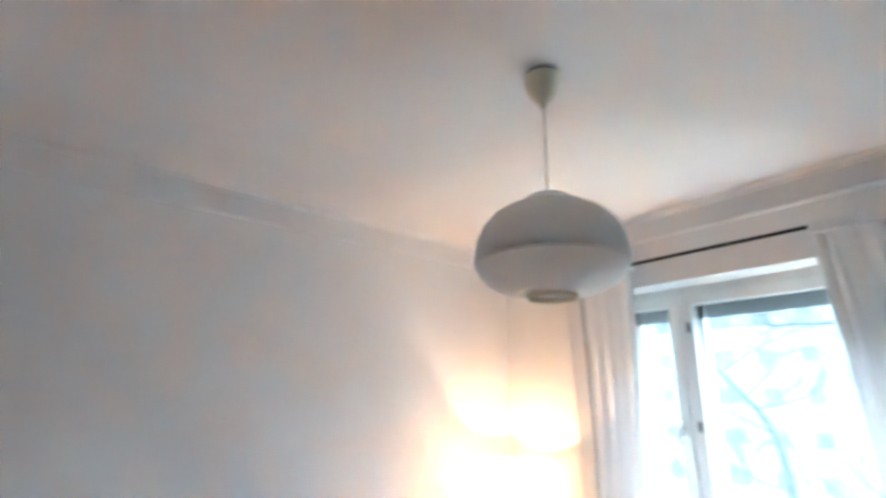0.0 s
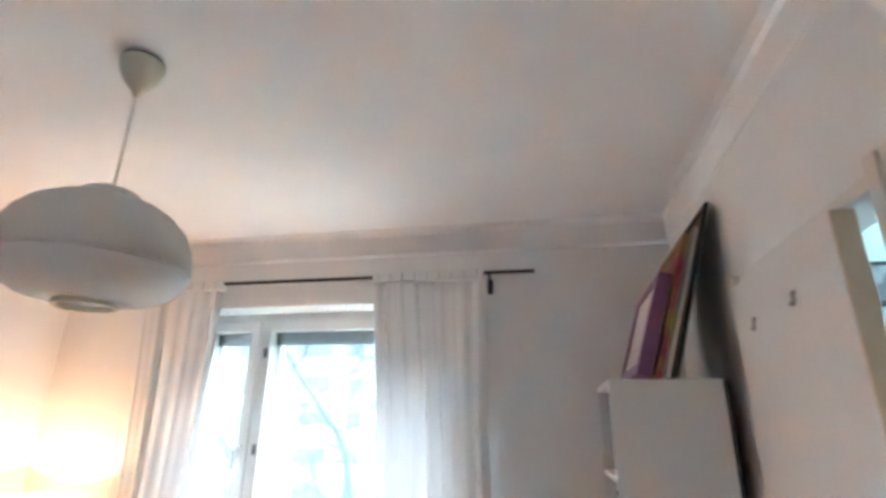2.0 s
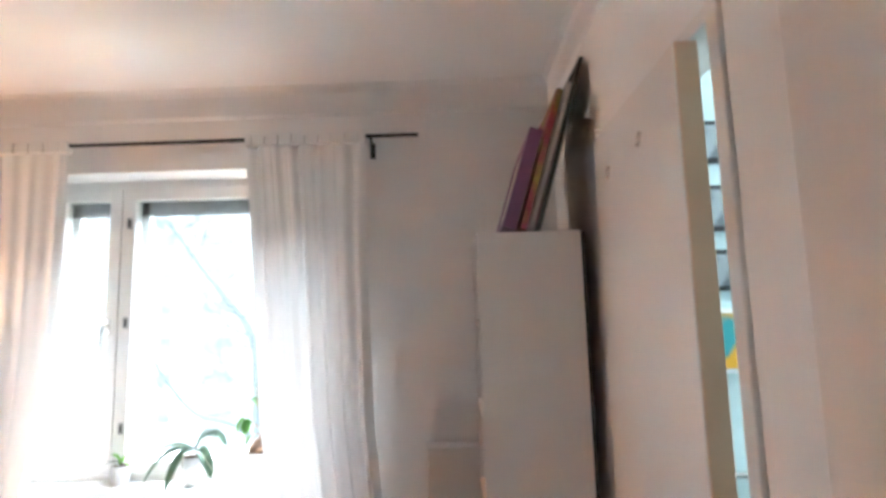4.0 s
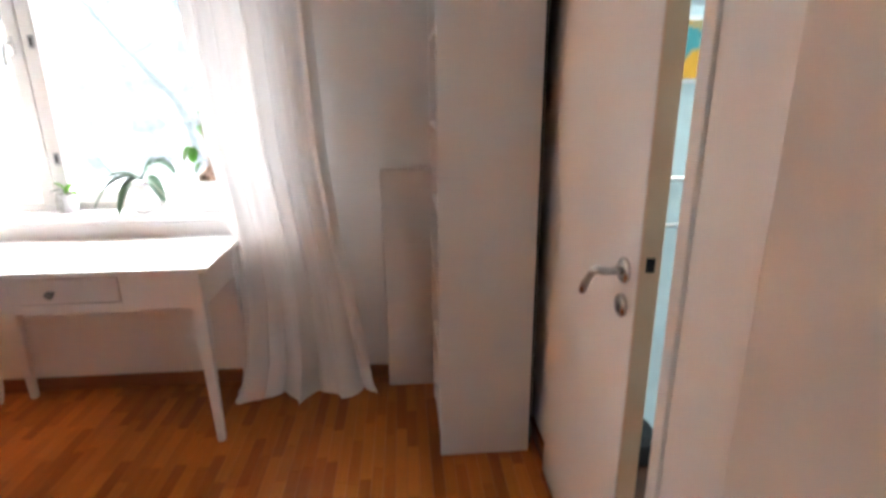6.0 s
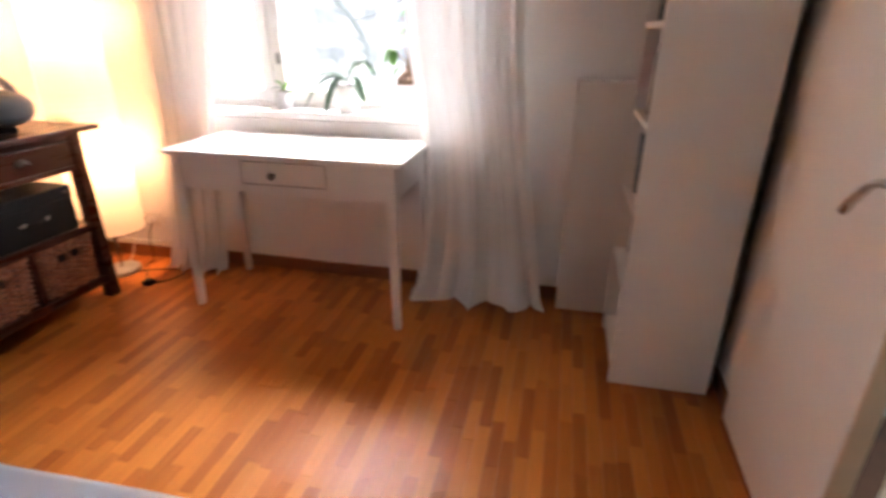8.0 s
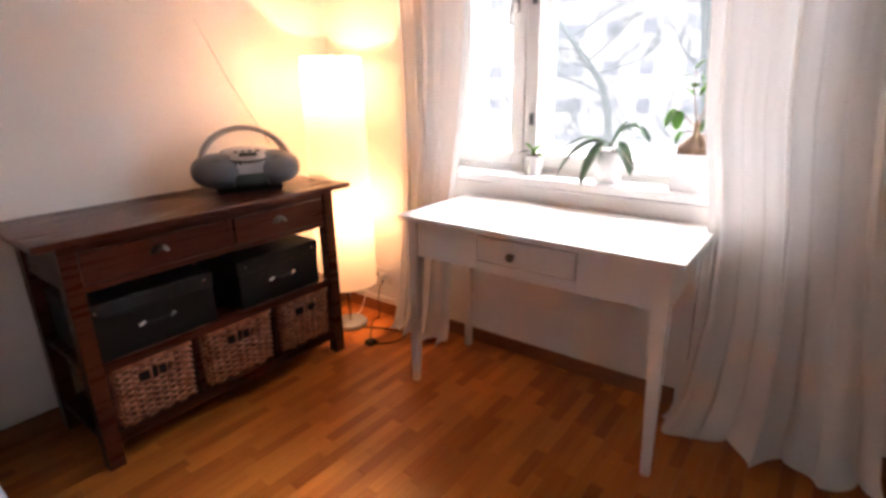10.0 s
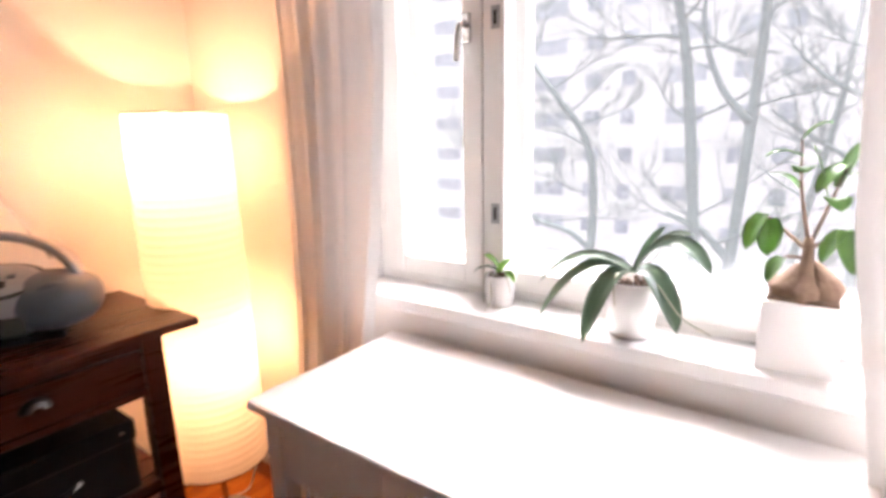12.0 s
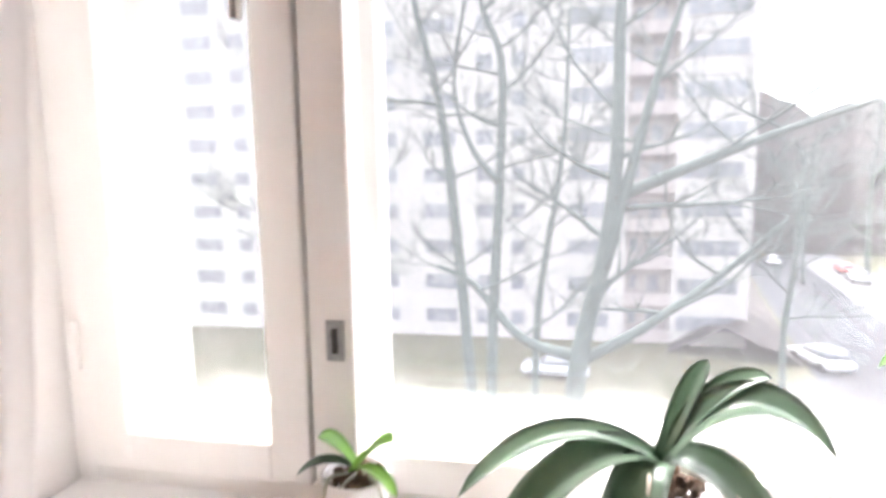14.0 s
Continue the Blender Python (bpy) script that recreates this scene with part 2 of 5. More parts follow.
def box(x0, x1, y0, y1, z0, z1, bevel=0.0, seg=2, bm=None):
    b = bmesh.new()
    vs = [b.verts.new((x, y, z)) for x in (x0, x1) for y in (y0, y1) for z in (z0, z1)]
    for q in ((0, 1, 3, 2), (4, 6, 7, 5), (0, 4, 5, 1), (2, 3, 7, 6), (0, 2, 6, 4), (1, 5, 7, 3)):
        b.faces.new([vs[i] for i in q])
    bmesh.ops.recalc_face_normals(b, faces=b.faces)
    if bevel:
        bmesh.ops.bevel(b, geom=b.edges[:], offset=bevel, segments=seg, affect="EDGES", profile=0.6)
    if bm is None:
        return b
    me = bpy.data.meshes.new("tmp")
    b.to_mesh(me)
    b.free()
    bm.from_mesh(me)
    bpy.data.meshes.remove(me)
    return bm


def lathe(profile, seg=40, center=(0, 0, 0)):
    """Surface of revolution about z through center; profile of (radius, z)."""
    bm = bmesh.new()
    rings = []
    for r, z in profile:
        if r < 1e-5:
            rings.append([bm.verts.new((center[0], center[1], center[2] + z))])
        else:
            rings.append([bm.verts.new((center[0] + r * math.cos(2 * math.pi * i / seg), center[1] + r * math.sin(2 * math.pi * i / seg), center[2] + z)) for i in range(seg)])
    for a, b in zip(rings, rings[1:]):
        for i in range(seg):
            j = (i + 1) % seg
            q = [a[i % len(a)], a[j % len(a)], b[j % len(b)], b[i % len(b)]]
            q = list(dict.fromkeys(q))
            if len(q) > 2:
                bm.faces.new(q)
    bmesh.ops.recalc_face_normals(bm, faces=bm.faces)
    return bm


def tube(points, radius, seg=8, bm=None, taper=None):
    """Round bar along a line of points; taper: end radius."""
    bm = bm or bmesh.new()
    pts = [Vector(p) for p in points]
    rings = []
    n = len(pts)
    up = Vector((0.31, 0.17, 0.94))
    for i, p in enumerate(pts):
        d = (pts[min(i + 1, n - 1)] - pts[max(i - 1, 0)]).normalized()
        u = d.cross(up)
        if u.length < 0.05:
            u = d.cross(Vector((1, 0, 0)))
        u.normalize()
        v = d.cross(u)
        r = radius if taper is None else radius + (taper - radius) * i / (n - 1)
        rings.append([bm.verts.new(p + (u * math.cos(2 * math.pi * k / seg) + v * math.sin(2 * math.pi * k / seg)) * r) for k in range(seg)])
    for a, b in zip(rings, rings[1:]):
        for k in range(seg):
            bm.faces.new([a[k], a[(k + 1) % seg], b[(k + 1) % seg], b[k]])
    bm.faces.new(rings[0][::-1])
    bm.faces.new(rings[-1])
    return bm


def curve_points(pts, steps=8):
    """Smooth line through a few points."""
    p = [Vector(q) for q in pts]
    p = [2 * p[0] - p[1]] + p + [2 * p[-1] - p[-2]]
    out = []
    for a, b, c, d in zip(p, p[1:], p[2:], p[3:]):
        for i in range(steps):
            t = i / steps
            out.append(0.5 * (2 * b + (c - a) * t + (2 * a - 5 * b + 4 * c - d) * t * t + (3 * b - a - 3 * c + d) * t ** 3))
    out.append(p[-2])
    return out


# ---- the room: walls, floor, ceiling ----
XW, YL, YD, XB, ZC = 3.345, 2.90, -0.19, 0.33, 2.555
WY0, WY1, WZ0, WZ1 = 0.80, 2.20, 0.80, 2.19
DX0, DX1, DZ = 1.905, 2.625, 2.045

floor_slab = setting("floor", box(XB - 0.15, XW + 0.3, YD - 2.0, YL + 0.2, -0.2, -0.012), JOINT, "warm brown oak strip parquet floor with a satin varnish", "floor")
setting("ceiling", box(XB - 0.15, XW + 0.35, YD - 0.12, YL + 0.2, ZC, ZC + 0.15), CEIL, "plain white painted ceiling", "ceiling")
w = box(XW, XW + 0.32, YD - 0.12, WY0, -0.01, ZC)
box(XW, XW + 0.32, WY1, YL + 0.15, -0.01, ZC, bm=w)
box(XW + 0.022, XW + 0.32, WY0, WY1, -0.01, WZ0 - 0.02, bm=w)
box(XW, XW + 0.32, WY0, WY1, WZ1, ZC, bm=w)
setting("wall_window", w, PLASTER, "white plastered wall around the window", "wall")
setting("wall_lamp", box(XB - 0.15, XW, YL, YL + 0.15, -0.01, ZC), PLASTER, "white plastered wall behind the sideboard", "wall")
# unseen wall, drawn in close so it throws window light onto the bookcase
setting("wall_back", box(XB - 0.15, XB, YD - 0.12, YL, -0.01, ZC), PLASTER, "unseen white wall set close to bounce window light into the room", "wall")
w = box(DX1, XW, YD - 0.1, YD, -0.01, ZC)
box(1.485, DX0, YD - 0.1, YD, -0.01, ZC, bm=w)
box(XB, 0.67, YD - 0.1, YD, -0.01, ZC, bm=w)
box(0.67, 1.485, YD - 0.1, YD, DZ, ZC, bm=w)
box(DX0, DX1, YD - 0.1, YD, DZ, ZC, bm=w)
setting("wall_door", w, PLASTER, "white plastered wall with two doorways", "wall")

# plaster cornice band under the ceiling
def cornice(name, p0, p1, inward):
    d = (Vector(p1) - Vector(p0))
    prof = [(0, -0.135), (0.006, -0.130), (0.010, -0.12), (0.012, -0.03), (0.02, -0.012), (0.045, 0.0)]
    bm = bmesh.new()
    a = [bm.verts.new(Vector(p0) + Vector(inward) * o + Vector((0, 0, h))) for o, h in prof]
    b = [bm.verts.new(Vector(p1) + Vector(inward) * o + Vector((0, 0, h))) for o, h in prof]
    for i in range(len(prof) - 1):
        bm.faces.new([a[i], b[i], b[i + 1], a[i + 1]])
    bmesh.ops.recalc_face_normals(bm, faces=bm.faces)
    setting(name, bm, PLASTER, "shallow white plaster cornice band", "cornice")
cornice("trim_cornice_lamp", (XB, YL, ZC - 0.001), (XW, YL, ZC - 0.001), (0, -1, 0))
cornice("trim_cornice_window", (XW, YL, ZC - 0.001), (XW, YD, ZC - 0.001), (-1, 0, 0))
cornice("trim_cornice_door", (XW, YD, ZC - 0.001), (XB, YD, ZC - 0.001), (0, 1, 0))

# baseboards
b = box(XW - 0.016, XW, YD, WY0, 0, 0.065, 0.004)
box(XW - 0.016, XW, WY1, YL, 0, 0.065, 0.004, bm=b)
box(XW + 0.006, XW + 0.022, WY0, WY1, 0, 0.065, 0.004, bm=b)
setting("baseboard_window", b, BASEWOOD, "brown varnished wooden baseboard", "baseboard")
setting("baseboard_lamp", box(XB, XW - 0.016, YL - 0.016, YL, 0, 0.065, 0.004), BASEWOOD, "brown varnished wooden baseboard", "baseboard")
setting("baseboard_door", box(DX1 + 0.02, XW - 0.016, YD, YD + 0.014, 0, 0.06, 0.004), BASEWOOD, "brown varnished wooden baseboard", "baseboard")

# hall behind the doorway
setting("wall_hall_end", box(2.78, 2.9, -2.1, YD - 0.1, -0.01, ZC), TEAL, "pale blue-white hall wall hung with pictures", "wall")
setting("wall_hall_far", box(-0.5, 2.78, -2.2, -2.1, -0.01, ZC), TEAL, "pale blue-white hall wall", "wall")
setting("wall_hall_near", box(-0.6, -0.5, -2.2, YD - 0.1, -0.01, ZC), TEAL, "pale blue-white hall wall", "wall")
setting("ceiling_hall", box(-0.6, 2.9, -2.2, YD - 0.12, ZC, ZC + 0.1), CEIL, "plain white hall ceiling", "ceiling")

# ---- window ----
ZINC = mat("dull_zinc", (0.42, 0.42, 0.42), 0.4, 0.35, color2=(0.30, 0.30, 0.30), scale=90)
win = thing("window_1", (3.5, 1.5, WZ0), "white painted double wooden window with a narrow and a wide casement", "window")
win["kind"] = "structure"
def wpart(name, bm, m, parent=win, label=""):
    ob = part(name, bm, m, None, label)
    ob.parent = parent
    ob.matrix_parent_inverse = Matrix.Translation(-Vector(parent.location)) if parent is win else Matrix.Identity(4)
    return ob
FX0, FX1 = 3.50, 3.66
b = box(FX0, FX1, WY0, WY0 + 0.035, WZ0, WZ1, 0.003)
box(FX0, FX1, WY1 - 0.035, WY1, WZ0, WZ1, 0.003, bm=b)
box(FX0 + 0.002, FX1, WY0 + 0.035, WY1 - 0.035, WZ1 - 0.035, WZ1, 0.003, bm=b)
box(FX0 + 0.002, FX1, WY0 + 0.035, WY1 - 0.035, WZ0 - 0.02, WZ0 + 0.045, 0.003, bm=b)
box(FX0 + 0.02, FX1, 1.813, 1.844, WZ0, WZ1, 0.003, bm=b)
wpart("window_frame", b, OLDWHITE)
def casement(y0, y1, g0, g1, x0, x1):
    z0, z1, h0, h1 = 0.848, 2.153, 0.902, 2.095
    b = box(x0, x1, y0, g0, z0, z1, 0.004)
    box(x0, x1, g1, y1, z0, z1, 0.004, bm=b)
    box(x0, x1, g0, g1, z0, h0, 0.004, bm=b)
    box(x0, x1, g0, g1, h1, z1, 0.004, bm=b)
    wpart("casement", b, OLDWHITE)
    xm = (x0 + x1) / 2
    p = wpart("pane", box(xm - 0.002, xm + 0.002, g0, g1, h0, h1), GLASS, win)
    # shadow off, so the dimming tint leaves the daylight indoors unchanged
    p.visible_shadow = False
casement(1.831, 2.166, 1.887, 2.103, 3.492, 3.545)
casement(0.832, 1.825, 0.885, 1.766, 3.492, 3.545)
casement(1.846, 2.160, 1.896, 2.108, 3.60, 3.645)
casement(0.840, 1.812, 0.890, 1.762, 3.60, 3.645)
for z in (1.985, 1.520, 1.047):
    b = box(3.4895, 3.4925, 1.778, 1.802, z - 0.026, z + 0.026, 0.001)
    wpart("lock_plate", b, ZINC, win, "steel lock plate")
    wpart("lock_slot", box(3.4880, 3.4897, 1.786, 1.794, z - 0.016, z + 0.016), PAINTEDSHADE, win)
b = box(3.484, 3.492, 1.858, 1.882, 1.47, 1.54, 0.003)
wpart("handle_plate", b, METAL)
wpart("window_handle", tube(curve_points([(3.486, 1.870, 1.512), (3.462, 1.870, 1.512), (3.452, 1.872, 1.49), (3.452, 1.877, 1.425)]), 0.0075), METAL, win, "steel casement handle hanging down")
for z in (0.99, 2.0):
    wpart("hinge", lathe([(0, 0), (0.0045, 0), (0.0045, 0.07), (0, 0.07)], 12, (3.488, 2.171, z)), OLDWHITE)
sill = tagged(part("window_sill", box(3.347, FX0 + 0.01, WY0 + 0.002, WY1 - 0.002, 0.787, 0.822, 0.006, 3), WHITE), "deep white painted window sill board", "sill", "", "structure")

blind = thing("venetian_blind", (3.575, 1.35, 2.06), "grey venetian blind pulled up into a stack between the panes", "blind")
for y0, y1 in ((0.86, 1.79), (1.90, 2.13)):
    part("head_rail", box(-0.015, 0.015, y0 - 1.35, y1 - 1.35, 0.045, 0.075, 0.002), METAL, blind)
    for k in range(9):
        part("slat", box(-0.013, 0.013, y0 - 1.35, y1 - 1.35, -0.025 + k * 0.0075, -0.0215 + k * 0.0075), PEWTER, blind)

# ---- curtains and rod ----
def curtain(at, rows, folds, label, seed):
    """rows: (z, y0, y1, x, fold depth) from the rod to the floor."""
    root = thing("curtain", at, label, "curtain", "window curtains")
    rnd = random.Random(seed)
    nu, nz = 150, 60
    ph = [rnd.uniform(0, 6.28) for _ in range(6)]
    zs = [r[0] for r in rows][::-1]
    cols = [np.array([r[k] for r in rows][::-1]) for k in range(1, 5)]
    bm = bmesh.new()
    grid = []
    for j in range(nz + 1):
        s = j / nz
        z = rows[0][0] * (1 - s) + rows[-1][0] * s
        y0, y1, x, d = [float(np.interp(z, zs, c)) for c in cols]
        line = []
        for i in range(nu + 1):
            u = i / nu
            a = 2 * math.pi * folds * (u + 0.035 * math.sin(2 * math.pi * u + ph[0] + 1.3 * s) + 0.02 * math.sin(5 * u + ph[1] + 3 * s))
            wide = math.sin(2 * math.pi * 3.3 * u + 2.6 * s * s + ph[1] + 1.2 * noise.noise((u * 2.5, s * 1.1, seed + 9))) + 0.45 * math.sin(2 * math.pi * 5.6 * u - 3.0 * s + ph[0])
            f = 0.75 * s * s * wide + (1 - 0.62 * s * s) * (math.sin(a + ph[2]) * (0.55 + 0.45 * math.sin(0.31 * a + ph[5] + s)) + 0.3 * math.sin(1.7 * a + ph[3] + s * 2) * (1 - 0.5 * s) + 0.5 * math.sin(0.37 * a + ph[4] - s) + 0.6 * noise.noise((u * 6, s * 1.6, seed)) * (0.3 + s))
            zz = z
            if s > 0.97:
                zz = max(0.006, z + 0.018 * math.sin(a * 0.5 + ph[5]))
            line.append(bm.verts.new((x + d * f - at[0], y0 + (y1 - y0) * u + 0.35 * d * math.cos(a + ph[3]) - at[1], zz - at[2])))
        grid.append(line)
    for r0, r1 in zip(grid, grid[1:]):
        for i in range(nu):
            bm.faces.new([r0[i], r0[i + 1], r1[i + 1], r1[i]])
    part("cloth", bm, CURTAIN, root, "", True)
    # gathered heading and hem as doubled cloth
    top = rows[0]
    tabs = 2 * folds + 4
    for k in range(tabs):
        y, hy = top[1] + (top[2] - top[1]) * (k + 0.5) / tabs, (top[2] - top[1]) / (2 * tabs) + 0.001
        part("tab", box(3.274 - 0.006 * (k % 2) - at[0], 3.314 - at[0], y - hy - at[1], y + hy - at[1], top[0] - 0.03 - at[2], top[0] + 0.014 + 0.008 * rnd.random() - at[2], 0.007), CURTAIN, root)
    return root
curtain((3.28, 0.85, 0), [(2.30, 0.635, 1.16, 3.288, 0.010), (1.8, 0.632, 1.115, 3.28, 0.013), (1.1, 0.607, 1.075, 3.262, 0.016), (0.75, 0.57, 1.02, 3.25, 0.019), (0.45, 0.525, 1.01, 3.24, 0.024), (0.15, 0.478, 1.04, 3.222, 0.032), (0.03, 0.462, 1.075, 3.205, 0.040), (0.008, 0.445, 1.095, 3.185, 0.046)], 7, "long white linen curtain trailing on the floor", 3)
curtain((3.28, 2.2, 0), [(2.30, 1.95, 2.42, 3.288, 0.009), (1.8, 1.955, 2.37, 3.28, 0.011), (1.4, 1.965, 2.345, 3.275, 0.012), (1.05, 1.995, 2.335, 3.27, 0.014), (0.75, 2.03, 2.33, 3.262, 0.017), (0.6, 2.04, 2.335, 3.255, 0.02), (0.2, 2.055, 2.36, 3.235, 0.028), (0.03, 2.06, 2.39, 3.22, 0.036), (0.008, 2.06, 2.40, 3.205, 0.042)], 5, "long white linen curtain gathered beside the window", 8)
rod = thing("curtain_rod", (3.297, 1.4, 2.305), "thin black iron curtain rod with wall brackets", "curtain rod")
part("rod", tube([(0, -0.995, 0), (0, 1.1, 0)], 0.0085, 12), BLACKMETAL, rod)
for y in (-0.79, 1.0):
    part("bracket", tube(curve_points([(0.048, y, -0.055), (0.035, y, -0.06), (0.002, y, -0.05), (-0.004, y, -0.012), (0, y, 0.0)]), 0.006), BLACKMETAL, rod)
    part("bracket_plate", box(0.042, 0.048, y - 0.012, y + 0.012, -0.09, -0.02, 0.002), BLACKMETAL, rod)

# ---- pendant lamp ----
pend = thing("pendant_lamp", (2.003, 1.4, ZC), "round white opal pendant lamp on a cord from an ivory cup", "lamp")
OPAL = opal_mat("opal_white_plastic", (0.86, 0.85, 0.83))
# black disc stands in for the shaded gap between ceiling and cup
part("gap_shade_ring", lathe([(0, 0), (0.050, 0), (0.050, -0.007), (0, -0.007)], 32), BLACKMETAL, pend)
part("ceiling_cup", lathe([(0, -0.007), (0.053, -0.007), (0.055, -0.010), (0.055, -0.018), (0.052, -0.034), (0.046, -0.052), (0.036, -0.070), (0.023, -0.086), (0.012, -0.097), (0.009, -0.112), (0.0, -0.114)], 40), CUPPLASTIC, pend, "ivory plastic ceiling cup", True)
part("cord", tube([(0, 0, -0.11), (0.001, 0, -0.24), (0, 0, -0.395)], 0.0034, 8), PLASTIC, pend)
part("collar", lathe([(0.0, -0.386), (0.030, -0.386), (0.054, -0.388), (0.064, -0.394), (0.068, -0.403), (0.069, -0.414), (0.066, -0.416)], 64), OPAL, pend, "", True)
part("upper_shade", lathe([(0.060, -0.412), (0.072, -0.414), (0.092, -0.419), (0.122, -0.430), (0.155, -0.451), (0.181, -0.481), (0.197, -0.515), (0.205, -0.550), (0.2065, -0.580), (0.205, -0.588), (0.2025, -0.588), (0.203, -0.570), (0.200, -0.550)], 72), OPAL, pend, "", True)
part("lower_shade", lathe([(0.198, -0.572), (0.199, -0.590), (0.192, -0.608), (0.175, -0.630), (0.143, -0.649), (0.100, -0.660), (0.066, -0.664), (0.064, -0.658), (0.060, -0.655), (0.0, -0.655)], 72), OPAL, pend, "", True)
part("bottom_ring", lathe([(0.062, -0.660), (0.066, -0.660), (0.066, -0.675), (0.062, -0.675), (0.062, -0.660)], 48), CUPPLASTIC, pend, "ivory ring under the shade")

# ---- white writing desk ----
desk = thing("writing_desk", (3.11, 1.515, 0), "white painted writing desk with one drawer and tapered legs", "desk")
def dpart(name, x0, x1, y0, y1, z0, z1, bev=0.003, m=WHITE, parent=None, label=""):
    return part(name, box(x0 - 3.11, x1 - 3.11, y0 - 1.515, y1 - 1.515, z0, z1, bev), m, parent or desk, label)
dpart("tabletop", 2.888, 3.350, 0.995, 2.035, 0.700, 0.722, 0.005)
dpart("front_rail", 2.912, 2.930, 1.06, 1.312, 0.560, 0.700)
dpart("front_rail", 2.912, 2.930, 1.684, 1.97, 0.560, 0.700)
dpart("front_rail", 2.912, 2.930, 1.312, 1.684, 0.560, 0.596)
dpart("front_rail", 2.912, 2.930, 1.312, 1.684, 0.692, 0.700)
dpart("drawer_bottom", 2.932, 3.2, 1.32, 1.68, 0.60, 0.61)
dpart("back_rail", 3.285, 3.303, 1.06, 1.97, 0.560, 0.700)
for y in (1.036, 1.976):
    dpart("side_rail", 2.94, 3.29, y, y + 0.018, 0.560, 0.700)
dr = dpart("drawer_front", 2.909, 2.927, 1.3155, 1.6805, 0.600, 0.689, 0.003)
kn = part("drawer_knob", lathe([(0, 0), (0.006, 0), (0.006, 0.012), (0.013, 0.018), (0.015, 0.026), (0.010, 0.032), (0, 0.034)], 20), PEWTER, dr, "dark pewter drawer knob", True)
kn.matrix_basis = Matrix.Translation((2.909 - 3.11, 1.536 - 1.515, 0.640)) @ pose(0, 0, 0, 0, -90, 0)
for x, y in ((2.905, 1.03), (2.905, 1.955), (3.27, 1.03), (3.27, 1.955)):
    bm = bmesh.new()
    sx, sy = (-1 if x < 3.1 else 1), (-1 if y < 1.5 else 1)
    rings = []
    for z, s, o in ((0.70, 0.046, 0), (0.56, 0.046, 0), (0.0, 0.027, 0.012)):
        cx, cy = x - 3.11 + 0.023 + sx * o, y - 1.515 + 0.023 + sy * o
        h = s / 2
        rings.append([bm.verts.new((cx + a * h, cy + b * h, z)) for a, b in ((-1, -1), (1, -1), (1, 1), (-1, 1))])
    for r0, r1 in zip(rings, rings[1:]):
        for k in range(4):
            bm.faces.new([r0[k], r0[(k + 1) % 4], r1[(k + 1) % 4], r1[k]])
    bm.faces.new(rings[0][::-1])
    bm.faces.new(rings[-1])
    bmesh.ops.recalc_face_normals(bm, faces=bm.faces)
    bmesh.ops.bevel(bm, geom=bm.edges[:], offset=0.003, segments=2, affect="EDGES")
    part("leg", bm, WHITE, desk)

# ---- bookcase ----
bc = thing("bookcase", (2.944, 0.025, 0), "tall narrow white bookcase with a few books", "bookcase")
def bpart(name, x0, x1, y0, y1, z0, z1, bev=0.002, m=LAMINATE):
    return part(name, box(x0 - 2.944, x1 - 2.944, y0 - 0.025, y1 - 0.025, z0, z1, bev), m, bc)
bpart("side_panel", 2.744, 2.762, -0.14, 0.19, 0, 1.78)
bpart("side_panel", 3.126, 3.144, -0.14, 0.19, 0, 1.78)
bpart("top_panel", 2.7625, 3.1255, -0.14, 0.19, 1.762, 1.78)
# back board coloured near-black: its edge imitates the shaded gap behind the bookcase
bpart("back_panel", 2.746, 3.142, -0.150, -0.1405, 0.03, 1.775, 0.001, PAINTEDSHADE)
bpart("plinth", 2.7625, 3.1255, 0.16, 0.175, 0, 0.05)
SHELVES = (0.05, 0.36, 0.62, 0.90, 1.185, 1.48)
for z in SHELVES:
    bpart("shelf", 2.7625, 3.1255, -0.133, 0.188, z, z + 0.018)

# ---- flat white board against the wall ----
tagged(part("white_board", box(3.252, 3.325, -0.02, 0.392, 0.0, 0.998, 0.006, 3), LAMINATE), "flat white panel standing on edge against the wall", "panel")

# ---- doors ----
def lever(parent, at, rz, mirrored, m, reach=0.115, drop=0.078):
    """Rosette, neck and curved lever; the leaf faces local -y."""
    base = Matrix.Translation(at) @ pose(0, 0, 0, 0, 0, rz)
    s = -1 if mirrored else 1
    ros = part("rosette", lathe([(0, 0), (0.027, 0), (0.027, 0.006), (0.024, 0.009), (0.012, 0.010), (0, 0.010)], 32), m, parent, "", True)
    ros.matrix_basis = base @ pose(0, 0, 0, 90, 0, 0)
    hd = part("door_handle", tube(curve_points([(0, -0.008, 0), (0, -0.045, 0), (s * 0.008, -0.056, 0), (s * 0.026, -0.060, -0.13 * drop), (s * 0.055, -0.060, -0.49 * drop), (s * reach * 0.8, -0.056, -drop)], 6), 0.0086, 12), m, parent, "curved steel lever handle", True)
    hd.matrix_basis = base
    k = part("key_rosette", lathe([(0, 0), (0.025, 0), (0.025, 0.005), (0.022, 0.008), (0, 0.008)], 32), m, parent, "", True)
    k.matrix_basis = base @ pose(0, 0, -0.078, 90, 0, 0)
    h = part("keyhole", box(-0.003, 0.003, -0.0088, -0.0078, -0.012, 0.006), PAINTEDSHADE, parent)
    h.matrix_basis = base @ pose(0, 0, -0.078)

door_1 = thing("door_1", (2.615, -0.164, 0.008), "flush white door leaf with a steel lever handle and two hooks", "door")
door_1["kind"] = "structure"
